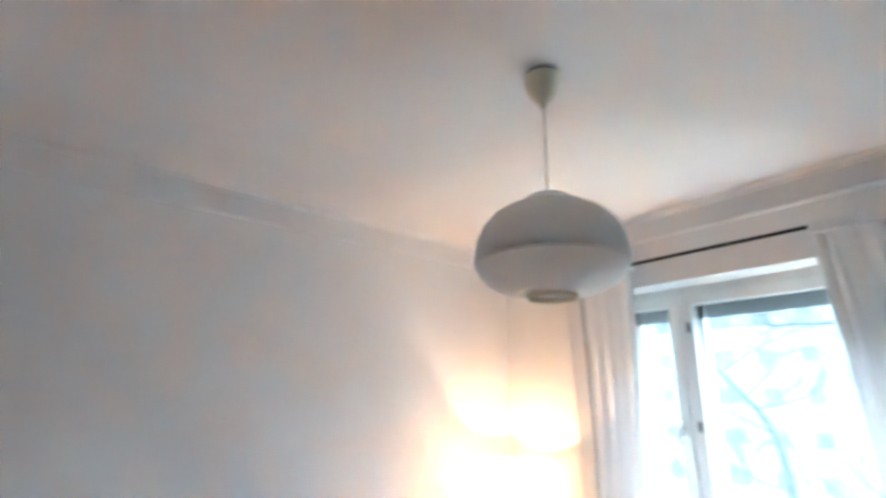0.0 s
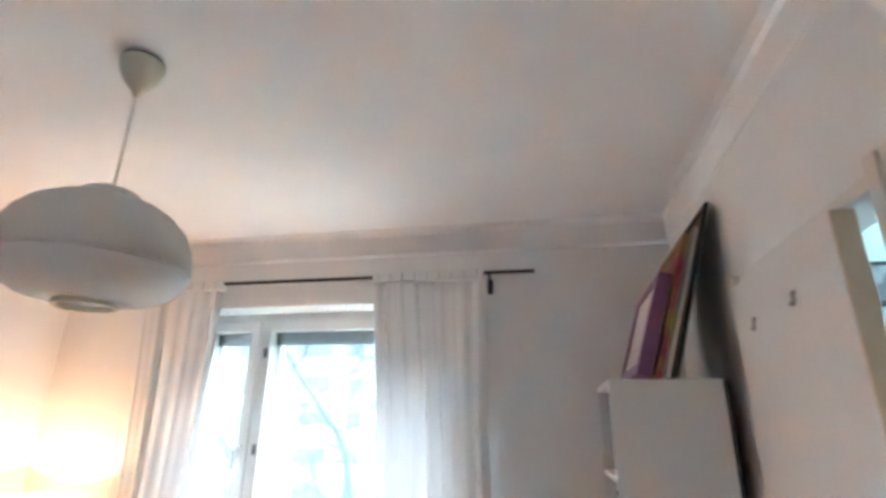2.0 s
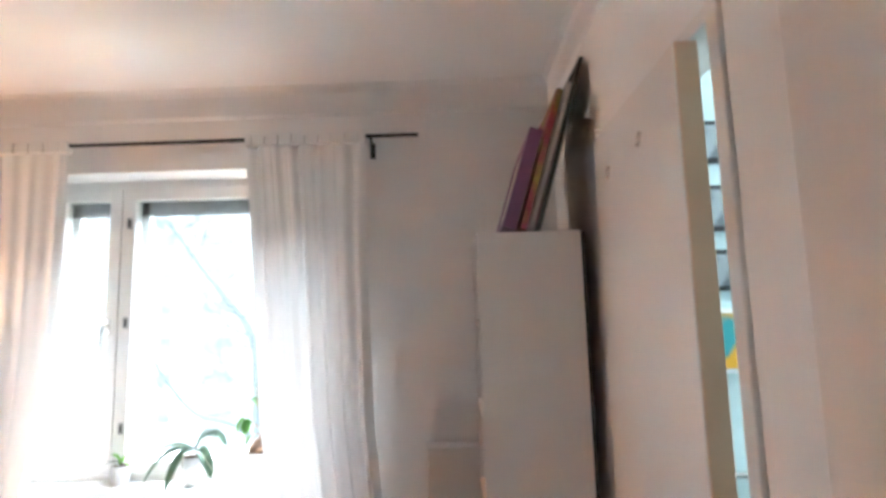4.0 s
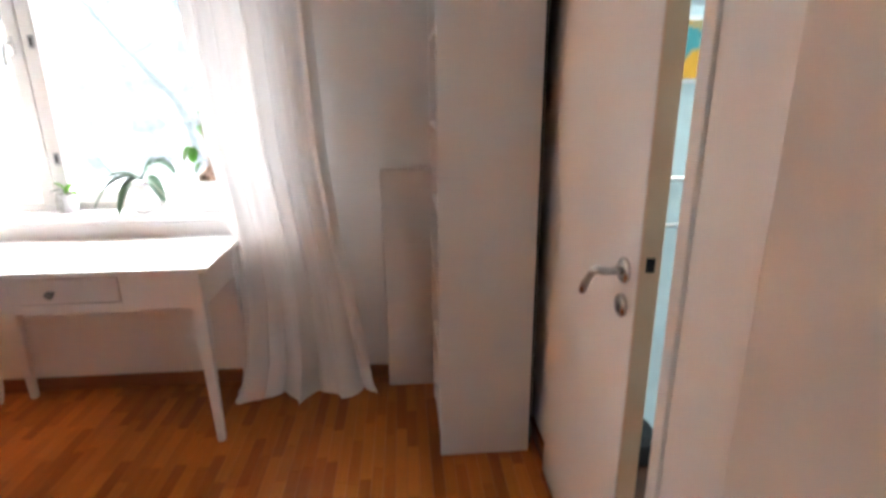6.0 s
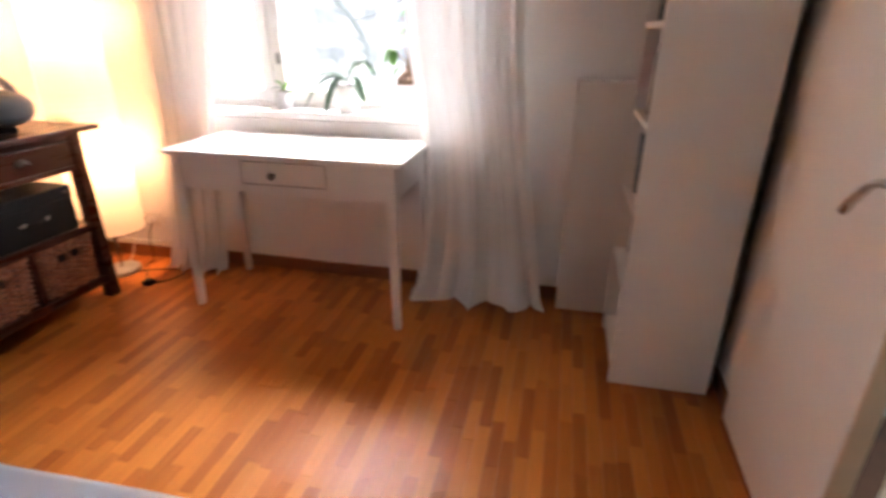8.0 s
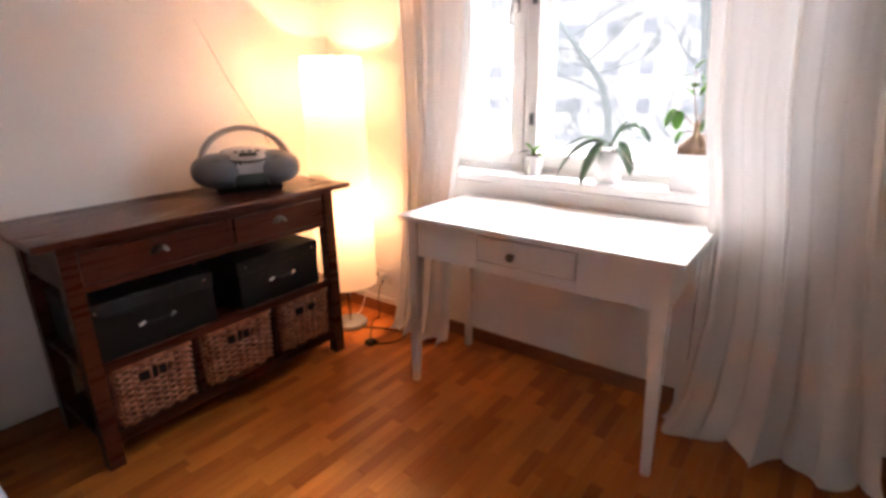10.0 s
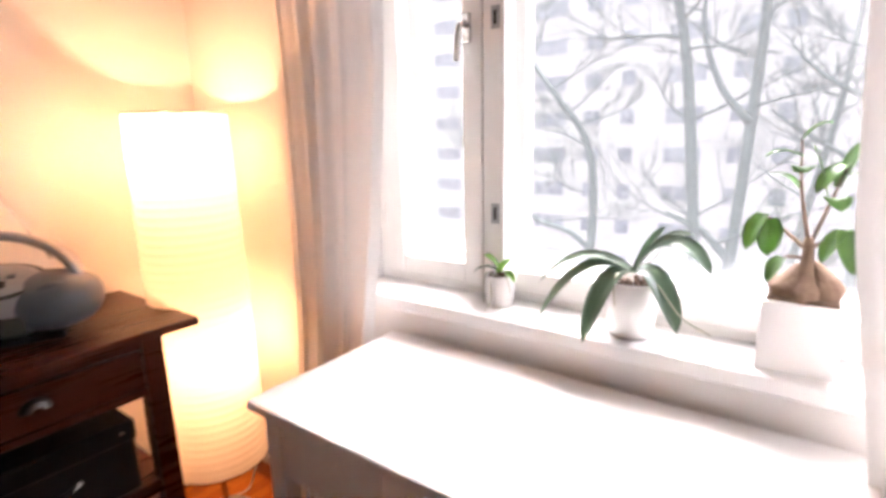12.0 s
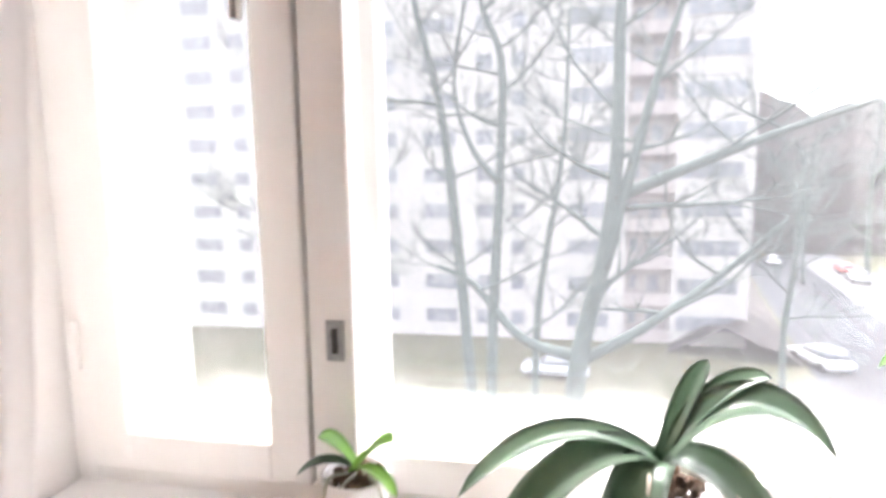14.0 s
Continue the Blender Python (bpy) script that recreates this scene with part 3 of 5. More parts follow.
# local +x runs from the hinge to the free edge, local -y faces the room
door_1.rotation_euler = (0, 0, radians(180 - 0.8))
part("leaf", box(0, 0.572, 0, 0.044, 0, 2.018, 0.002), DOORWHITE, door_1)
part("edge_strip", box(0.5722, 0.5752, 0.002, 0.044, 0, 2.018), CREAM, door_1, "cream painted leaf edge")
part("latch_hole", box(0.5748, 0.5760, 0.014, 0.032, 0.944, 0.974), PAINTEDSHADE, door_1)
lever(door_1, (0.516, 0, 0.93), 0, True, METAL)
for x, z in ((0.135, 1.885), (0.378, 1.895)):
    part("hook", tube(curve_points([(x, 0.0, z + 0.014), (x, -0.006, z + 0.014), (x, -0.007, z - 0.010), (x, -0.011, z - 0.013), (x, -0.014, z - 0.008)]), 0.0038), METAL, door_1, "small steel coat hook")
setting("trim_door_side", box(2.617, 2.64, YD - 0.1, YD + 0.022, 0, 2.06, 0.003), DOORWHITE, "narrow white door casing", "trim")
setting("trim_door_head", box(1.906, 2.616, YD - 0.1, YD + 0.003, 2.031, 2.06, 0.002), DOORWHITE, "white door head casing", "trim")

setting("trim_door_near", box(1.871, 1.905, YD - 0.1, YD + 0.042, 0, 2.06, 0.004), DOORWHITE, "white door casing standing proud of the wall", "trim")
door_2 = thing("door_2", (0.678, -0.161, 0.008), "open flush white door with a chrome lever handle", "door")
door_2["kind"] = "structure"
door_2.rotation_euler = (0, 0, radians(15))
# local +x from hinge to free edge, room side faces +y
part("leaf", box(0, 0.798, -0.042, 0.0, 0, 2.02, 0.003), DOORWHITE, door_2)
lever(door_2, (0.752, 0, 0.943), 180, False, CHROME, 0.150, 0.058)
setting("trim_frame_hinge", box(0.655, 0.685, YD - 0.1, YD + 0.012, 0, 2.06, 0.003), DOORWHITE, "white door frame", "trim")
# added board, nearly level with the casing so no shade darkens this wall
setting("trim_frame_latch", box(1.485, 1.8705, YD - 0.1, YD + 0.034, 0, 2.06, 0.002), DOORWHITE, "wide flat white board added over the wall to keep the casing's shade off", "trim")

# ---- sideboard ----
sb = thing("sideboard", (2.44, 2.65, 0), "dark stained wooden sideboard with two drawers and two open shelves", "sideboard")
def spart(name, x0, x1, y0, y1, z0, z1, bev=0.003, m=DARKWOOD, parent=None, label=""):
    return part(name, box(x0 - 2.44, x1 - 2.44, y0 - 2.65, y1 - 2.65, z0, z1, bev), m, parent or sb, label)
SBX0, SBX1 = 1.90, 2.925
spart("top", 1.84, 3.015, 2.425, 2.885, 0.768, 0.790, 0.004)
for x in (SBX0, SBX1 - 0.05):
    for y in (2.445, 2.815):
        spart("leg", x, x + 0.05, y, y + 0.05, 0, 0.768, 0.003)
spart("back_panel", SBX0 + 0.05, SBX1 - 0.05, 2.86, 2.868, 0.345, 0.768)
for x in (SBX0 + 0.012, SBX1 - 0.03):
    spart("end_panel", x, x + 0.018, 2.495, 2.815, 0.62, 0.767)
spart("front_rail", SBX0 + 0.05, SBX1 - 0.05, 2.452, 2.47, 0.742, 0.767)
spart("front_rail", SBX0 + 0.05, SBX1 - 0.05, 2.452, 2.47, 0.615, 0.635)
spart("front_rail", 2.428, 2.452, 2.452, 2.47, 0.635, 0.742)
spart("drawer_floor", SBX0 + 0.05, SBX1 - 0.05, 2.47, 2.86, 0.616, 0.626)
for x0, x1, kx in ((SBX0 + 0.054, 2.424, 2.181), (2.456, SBX1 - 0.054, 2.646)):
    d = spart("drawer_front", x0, x1, 2.449, 2.466, 0.638, 0.739, 0.004)
    bm = bmesh.new()
    # half-round cup pull
    rows_ = []
    for i in range(9):
        a = math.pi * i / 8
        rows_.append([bm.verts.new((-0.030 * math.cos(a) * c, -0.020 * math.sin(f) - 0.001, 0.024 * math.sin(a) * c - 0.008)) for c, f in ((1.0, 0.0), (0.92, 0.7), (0.7, 1.2), (0.35, 1.5))])
    for r0, r1 in zip(rows_, rows_[1:]):
        for i in range(3):
            bm.faces.new([r0[i], r1[i], r1[i + 1], r0[i + 1]])
    bmesh.ops.solidify(bm, geom=bm.faces[:], thickness=0.002)
    pull = part("cup_pull", bm, PEWTER, d, "pewter cup pull", True)
    pull.location = (kx - 2.44, 2.449 - 2.65, 0.695)
spart("shelf", SBX0 + 0.01, SBX1 - 0.01, 2.47, 2.85, 0.345, 0.367)
spart("shelf", SBX0 + 0.01, SBX1 - 0.01, 2.47, 2.85, 0.088, 0.112)
spart("apron", SBX0 + 0.05, SBX1 - 0.05, 2.452, 2.47, 0.338, 0.371)
spart("apron", SBX0 + 0.05, SBX1 - 0.05, 2.452, 2.47, 0.076, 0.114)
for x in (2.243, 2.580):
    spart("divider", x, x + 0.022, 2.47, 2.84, 0.112, 0.345)

# black storage boxes
CLIP = mat("bright_nickel", (0.80, 0.80, 0.78), 0.3, 0.4, color2=(0.70, 0.70, 0.68), scale=60)
for x0, x1, lab in ((1.935, 2.350, "black leatherette storage box with a strap handle"), (2.455, 2.836, "black leatherette storage box with a strap handle")):
    cx = (x0 + x1) / 2
    bx = thing("storage_box", (cx, 2.63, 0.367), lab, "box", "black boxes on the shelf")
    hw = (x1 - x0) / 2
    part("body", box(-hw, hw, -0.157, 0.16, 0, 0.158, 0.006, 3), BLACKBOX, bx)
    part("lid", box(-hw - 0.004, hw + 0.004, -0.160, 0.163, 0.140, 0.194, 0.007, 3), BLACKBOX, bx)
    part("strap", tube(curve_points([(-0.050, -0.158, 0.088), (-0.032, -0.167, 0.086), (0, -0.171, 0.084), (0.032, -0.167, 0.086), (0.050, -0.158, 0.088)]), 0.0055, 8), BLACKBOX, bx, "", True)
    for sx in (-0.050, 0.050):
        part("strap_clip", box(-0.011, 0.011, -0.005, 0.005, -0.003, 0.003, 0.0012), CLIP, bx, "bright steel clip").matrix_basis = pose(sx, -0.163, 0.088, 20, -20, 0)
    for sx in (-hw + 0.03, hw - 0.03):
        part("rivet", lathe([(0, 0), (0.006, 0.0), (0.004, 0.003), (0, 0.004)], 12), METAL, bx).matrix_basis = pose(sx, -0.160, 0.168, 90, 0, 0)

# ---- bed ----
bed = thing("bed", (0.985, 1.86, 0.0), "low bed with a pale lavender-grey cover", "bed")
part("base", box(-0.63, 0.605, -0.95, 0.98, 0.075, 0.30, 0.01), DARKWOOD, bed)
for sx in (-0.60, 0.51):
    for sy in (-0.91, 0.88):
        part("leg", box(sx, sx + 0.06, sy, sy + 0.06, 0, 0.075), DARKWOOD, bed)
bm = bmesh.new()
nx, ny = 120, 160
grid = []
for i in range(nx + 1):
    row = []
    for j in range(ny + 1):
        u, v = i / nx * 2 - 1, j / ny * 2 - 1
        x, y = u * 0.638, v * 1.02
        ex, ey = min(1, (1 - abs(u)) / 0.05), min(1, (1 - abs(v)) / 0.035)
        e = math.sin(math.pi / 2 * max(0, min(ex, ey)))
        z = 0.235 + 0.285 * e + 0.014 * noise.noise((x * 3, y * 3, 0.4)) + 0.014 * (0.5 - abs(noise.noise((x * 7 + 4, y * 4, 1.4)))) ** 2 + 0.010 * (0.5 - abs(noise.noise((x * 11, y * 9 + 2, 4.4)))) ** 3 + 0.004 * math.sin(x * 14 + 5 * noise.noise((x * 2, y * 3, 7)))
        k = 1 - 0.02 * (1 - e)
        row.append(bm.verts.new((x * k - 0.02, y * k, z)))
    grid.append(row)
for a, b in zip(grid, grid[1:]):
    for j in range(ny):
        bm.faces.new([a[j], b[j], b[j + 1], a[j + 1]])
part("cover", bm, LINEN, bed, "wrinkled lavender-grey bed cover", True)

# ---- floor lamp ----
SHADEMAT = cloth_mat("rice_paper", (0.90, 0.86, 0.78), 0.62, 0.0)
fl = thing("floor_lamp", (3.127, 2.62, 0), "tall floor lamp with a ribbed white paper shade, lit", "lamp")
part("base", lathe([(0, 0), (0.085, 0), (0.088, 0.006), (0.085, 0.020), (0.08, 0.024), (0.02, 0.026), (0, 0.026)], 40), ZINC, fl, "round dull grey metal base", True)
part("pole", tube([(0, 0, 0.02), (0, 0, 1.15)], 0.0095, 12), METAL, fl)
prof = []
for k in range(220):
    s = k / 219
    z = 0.235 + 1.09 * s
    prof.append((0.150 - 0.014 * s + 0.0009 * math.sin(2 * math.pi * s * 44), z))
part("shade", lathe(prof, 64), SHADEMAT, fl, "ribbed rice paper shade glowing warm", True)
for z, r in ((0.237, 0.1495), (1.323, 0.1355)):
    part("shade_ring", lathe([(r - 0.002, -0.002), (r + 0.0025, -0.002), (r + 0.0025, 0.003), (r - 0.002, 0.003), (r - 0.002, -0.002)], 48, (0, 0, z)), METAL, fl)
part("socket", lathe([(0, 1.13), (0.018, 1.13), (0.02, 1.18), (0.015, 1.19), (0, 1.19)], 20), PLASTIC, fl)
# ---- outside: ground, apartment block, trees ----
GZ = -11.0
GROUND = mat("wet_winter_ground", (0.062, 0.068, 0.036), 0.9, color2=(0.105, 0.098, 0.066), spec=0.1, scale=0.25, bump=0.3, bump_scale=3)
ASPHALT = mat("grey_asphalt", (0.030, 0.033, 0.038), 0.8, color2=(0.044, 0.048, 0.054), spec=0.1, scale=0.6)
CONCRETE = mat("pale_concrete", (0.15, 0.15, 0.155), 0.85, color2=(0.12, 0.12, 0.125), spec=0.1, scale=0.8, bump=0.1, bump_scale=5)
FACADE = mat("pale_rendered_panel", (0.40, 0.375, 0.355), 0.85, color2=(0.36, 0.338, 0.32), scale=0.5, bump=0.1, bump_scale=6)
PINKPANEL = mat("rose_panel", (0.33, 0.29, 0.275), 0.85, color2=(0.30, 0.26, 0.25), scale=0.5)
FARGLASS = mat("far_window_glass", (0.10, 0.11, 0.125), 0.3, color2=(0.20, 0.21, 0.225), scale=0.7)
BARK = mat("grey_green_bark", (0.052, 0.076, 0.067), 0.9, color2=(0.08, 0.106, 0.095), scale=3, bump=0.5, bump_scale=18)
HILL = mat("far_bare_wood", (0.036, 0.034, 0.034), 0.95, color2=(0.095, 0.085, 0.08), spec=0.1, scale=0.35, bump=0.4, bump_scale=2)
bm = bmesh.new()
vs = [bm.verts.new(p) for p in ((4.2, -900, GZ), (1500, -900, GZ), (1500, 900, GZ), (4.2, 900, GZ))]
bm.faces.new(vs)
setting("ground", bm, GROUND, "patchy winter lawn below the window", "ground")
rd = tagged(part("road", box(-45, 60, -4, 4, 0, 0.03), ASPHALT), "grey asphalt street", "road", "", "structure")
rd.matrix_basis = pose(60, -25.6, GZ, 0, 0, -15)
pv = tagged(part("pavement", box(-45, 60, -10.5, -4, 0, 0.14), CONCRETE), "pale concrete pavement beside the street", "pavement", "", "structure")
pv.matrix_basis = pose(60, -25.6, GZ, 0, 0, -15)

bm = bmesh.new()
rows_ = []
for i in range(61):
    x = -22 + i
    rows_.append([bm.verts.new((x, 4.2 + 1.2 * k, max(0.0, 2.4 * math.sin(math.pi * k / 7)) * (0.8 + 0.5 * noise.noise((x * 0.3, k, 2))))) for k in range(8)])
for a, b in zip(rows_, rows_[1:]):
    for k in range(7):
        bm.faces.new([a[k], b[k], b[k + 1], a[k + 1]])
bank = tagged(part("brushwood_bank", bm, HILL, None, "", True), "bank of bare brown brushwood beside the street", "bank", "", "stuff")
bank.matrix_basis = pose(60, -25.6, GZ, 0, 0, -15)

block = thing("apartment_block", (44, 0, GZ), "pale rendered apartment block with rows of windows", "building")
def storeys(x0, y0, y1, n, wall_m, plan):
    """One facade block; plan: list of (y centre, width, height, sill) for each storey."""
    part("wall", box(x0, x0 + 9, y0, y1, 0, n * 2.88 + 1.0), wall_m, block)
    for s in range(n):
        z = s * 2.88
        part("storey_band", box(x0 - 0.06, x0, y0, y1, z - 0.14, z), wall_m, block)
        for k, (yc, wd, ht, sl) in enumerate(plan(s)):
            f = part("window", box(x0 - 0.05, x0 + 0.02, yc - wd / 2, yc + wd / 2, z + sl, z + sl + ht), FACADE, block)
            npane = max(1, round(wd / 0.8))
            for i in range(npane):
                a = yc - wd / 2 + 0.06 + i * (wd - 0.06) / npane
                part("pane", box(x0 - 0.07, x0 - 0.052, a, a + (wd - 0.06) / npane - 0.06, z + sl + 0.06, z + sl + ht - 0.06), FARGLASS, f)
FOUR = [(-2.2, 3.2), (3.25, 1.15), (5.9, 1.4), (9.5, 2.7), (13.6, 1.2), (16.4, 1.4), (20.0, 2.8), (24.4, 1.2), (27.0, 1.4), (30.6, 2.8), (35.0, 1.2), (38.0, 1.4)]
storeys(0, -13.7, -8.3, 10, FACADE, lambda s: [(-10.8, 4.3, 1.25, 1.1)])
storeys(1.4, -8.3, -4.9, 10, PINKPANEL, lambda s: [(-7.2, 1.0, 1.5, 0.9), (-5.7, 0.7, 1.2, 1.2)])
storeys(0.2, -4.9, 42, 10, FACADE, lambda s: [(y, w, 1.25, 1.1) for y, w in FOUR])
part("roof", box(-0.4, 10.6, -14.1, 42.3, 10 * 2.88 + 1.0, 10 * 2.88 + 1.3), FACADE, block)
for s_ in range(10):
    part("balcony_rail", box(0.0, 0.06, -8.28, -4.92, s_ * 2.88 + 0.1, s_ * 2.88 + 1.05), PINKPANEL, block)

# far bare woods, uneven skyline
bm = bmesh.new()
pr = []
for i in range(80):
    y = -170 + i * 2.6
    h = 27 + 7 * noise.noise((y * 0.05, 3, 1)) + 4 * noise.noise((y * 0.3, 1, 2))
    pr.append((bm.verts.new((100, y, 0)), bm.verts.new((101, y, h * 0.6)), bm.verts.new((106, y, h))))
for a, b in zip(pr, pr[1:]):
    bm.faces.new([a[0], b[0], b[1], a[1]])
    bm.faces.new([a[1], b[1], b[2], a[2]])
o = tagged(part("far_woods", bm, HILL), "brown bare woods in the distance", "woods", "", "stuff")
o.location.z = GZ

def tree(at, stems, seed, r0, limbs_from=0.3, reach=4.2):
    """Bare winter tree; stems: lines of (y, z) from the foot; long limbs spread sideways and fork into twigs."""
    rnd = random.Random(seed)
    root = thing("bare_tree", at, "bare leafless winter tree with spreading branches", "tree", "trees outside the window")
    trunk, limbs, twigs = bmesh.new(), bmesh.new(), bmesh.new()
    def grow(p, d, length, r, level):
        n = (0, 9, 6, 5, 4)[level]
        pts, q, dd = [p], p.copy(), d.normalized()
        for i in range(n):
            w = 0.10 + 0.05 * level
            dd = (dd + Vector((rnd.uniform(-w, w), rnd.uniform(-w, w), rnd.uniform(-w, w) + 0.035))).normalized()
            q = q + dd * (length / n)
            pts.append(q.copy())
        tube(pts, r, 6 if level < 3 else 3, limbs if level < 3 else twigs, taper=max(0.008, r * 0.3))
        if level >= 3:
            return
        for k in range((0, 8, 6)[level]):
            i = rnd.randint(1 if level > 1 else 2, n)
            ax = Vector((rnd.uniform(-1, 1), rnd.uniform(-1, 1), rnd.uniform(-0.25, 0.6))).normalized()
            nd = (dd + ax * rnd.uniform(0.6, 1.1)).normalized()
            rr = r * (1 - 0.75 * i / n)
            grow(pts[i].copy(), nd, length * rnd.uniform(0.3, 0.55), max(0.014, rr * 0.55), level + 1)
    for j, line in enumerate(stems):
        ctrl = [Vector((0.12 * math.sin(2.1 * k + seed), y, z)) for k, (y, z) in enumerate(line)]
        pts = curve_points([tuple(v) for v in ctrl], 6)
        rs0 = r0 if j == 0 else r0 * 0.6
        tube(pts, rs0, 10, trunk, taper=rs0 * 0.3)
        n = len(pts)
        side = rnd.choice((-1, 1))
        for k in range(11 if j == 0 else 6):
            f = limbs_from + (1 - limbs_from) * (k + rnd.random()) / (11 if j == 0 else 6)
            i = min(n - 1, int(f * n))
            side = -side
            d = Vector((rnd.uniform(-0.5, 0.5), side * rnd.uniform(0.6, 1.1), rnd.uniform(0.15, 0.75)))
            grow(Vector(pts[i]), d, reach * rnd.uniform(0.6, 1.15) * (1.15 - 0.5 * f), rs0 * (1 - 0.68 * f) * rnd.uniform(0.30, 0.50), 1)
    part("trunk", trunk, BARK, root, "", True)
    part("limbs", limbs, BARK, root, "", True)
    part("twigs", twigs, BARK, root)
    return root
tree((20, 3.6, GZ), [[(0, -0.1), (0.3, 6.0), (0.9, 12.5), (1.3, 15.4), (2.1, 18.6), (2.4, 22)]], 11, 0.23, 0.34, 3.4)
tree((20, 3.1, GZ), [[(0.1, -0.1), (0, 7.1), (-0.25, 12.8), (-0.3, 16.2), (0.35, 18.2), (0.6, 22)], [(-0.2, 12.4), (0.7, 13.6), (1.25, 15.6), (0.8, 18.5)]], 23, 0.21, 0.36, 3.6)
tree((24, 1.5, GZ), [[(0.2, -0.1), (0.1, 7), (-0.6, 12), (-0.9, 15), (-1.0, 19)]], 31, 0.18, 0.35, 3.0)
tree((20, 0.6, GZ), [[(0, -0.1), (-0.3, 6.1), (-1.1, 10.0), (-1.4, 13.0), (-1.4, 17.8), (-1.6, 23)], [(-1.1, 9.6), (-1.9, 13.0), (-2.8, 16.4), (-4.0, 20)], [(-0.3, 6.4), (-2.2, 7.6), (-4.6, 9.4), (-6.4, 11.2)], [(-1.35, 11.8), (-3.6, 12.8), (-6.2, 13.8), (-8.6, 14.6)], [(-0.3, 6.6), (1.5, 7.2), (3.2, 9.0), (4.4, 9.6)]], 47, 0.36, 0.34, 4.8)
tree((20, 7.4, GZ), [[(0, -0.1), (0.05, 5.0), (0.05, 10.0), (0.4, 12.0), (1.3, 13.3), (2.4, 14.6), (3.6, 16.2)], [(0, 8.0), (0.8, 8.7), (2.3, 9.1), (3.4, 10.3), (4.4, 12)]], 53, 0.19, 0.45, 3.0)
last_tree = tree((34, -12.0, GZ), [[(0, -0.1), (0.1, 4.0), (-0.3, 8.0), (-0.4, 11.0), (-0.2, 14)]], 61, 0.2, 0.3, 4.2)
rt = random.Random(9)
for k in range(26):
    s = rt.uniform(0.55, 0.85)
    far = copy_thing(last_tree, pose(rt.uniform(58, 90), rt.uniform(-66, -26), GZ - 0.1, 0, 0, rt.uniform(0, 360)) @ Matrix.Scale(2.2 * s, 4))
    tagged(far, "bare tree among far winter woods", "tree", "far trees beyond the street")

# parked cars along the street
CARS = [mat("car_paint_" + n_, c_, 0.25, 0.2, color2=tuple(v * 0.9 for v in c_), scale=2, coat=0.6) for n_, c_ in (("white", (0.70, 0.70, 0.70)), ("silver", (0.40, 0.42, 0.44)), ("red", (0.35, 0.05, 0.04)))]
TYRE = mat("tyre_rubber", (0.02, 0.02, 0.02), 0.8, color2=(0.03, 0.03, 0.03))
def car(at, rz, paint, label):
    root = thing("parked_car", at, label, "car", "cars parked on the street")
    root.rotation_euler = (0, 0, radians(rz))
    def prof(points, hw, m_, name):
        bm = bmesh.new()
        a = [bm.verts.new((x, -hw * t, z)) for x, z, t in points]
        b = [bm.verts.new((x, hw * t, z)) for x, z, t in points]
        n = len(points)
        for i in range(n):
            bm.faces.new([a[i], a[(i + 1) % n], b[(i + 1) % n], b[i]])
        bm.faces.new(a[::-1])
        bm.faces.new(b)
        bmesh.ops.recalc_face_normals(bm, faces=bm.faces)
        bmesh.ops.bevel(bm, geom=bm.edges[:], offset=0.06, segments=2, affect="EDGES")
        return part(name, bm, m_, root, "", True)
    prof([(-2.1, 0.3, 1), (2.1, 0.3, 1), (2.15, 0.62, 1), (1.95, 0.80, 0.97), (0.95, 0.93, 0.97), (-1.6, 0.95, 0.97), (-2.1, 0.85, 0.97)], 0.86, paint, "body")
    prof([(-1.75, 0.93, 0.95), (0.98, 0.93, 0.95), (0.30, 1.42, 0.80), (-1.25, 1.43, 0.80)], 0.84, FARGLASS, "glazing")
    prof([(-1.30, 1.38, 0.84), (0.32, 1.38, 0.84), (0.2, 1.47, 0.80), (-1.2, 1.48, 0.80)], 0.83, paint, "roof")
    for x in (-1.3, 1.32):
        for y in (-0.8, 0.8):
            part("wheel", lathe([(0, -0.1), (0.29, -0.1), (0.32, -0.06), (0.32, 0.06), (0.29, 0.1), (0, 0.1)], 20), TYRE, root).matrix_basis = pose(x, y, 0.32, 90, 0, 0)
for at, rz, k, lab in (((40.5, -17.0, GZ), 10, 0, "white car parked on the lawn's edge"), ((36, 0.5, GZ), 88, 1, "silver car parked before the apartment block"), ((80, -38.5, GZ + 0.14), -15, 2, "dark red car parked on the pavement"), ((73, -36.5, GZ + 0.14), -15, 1, "silver car parked on the pavement"), ((88, -33, GZ + 0.03), -15, 0, "white car on the far street")):
    car(at, rz, CARS[k], lab)

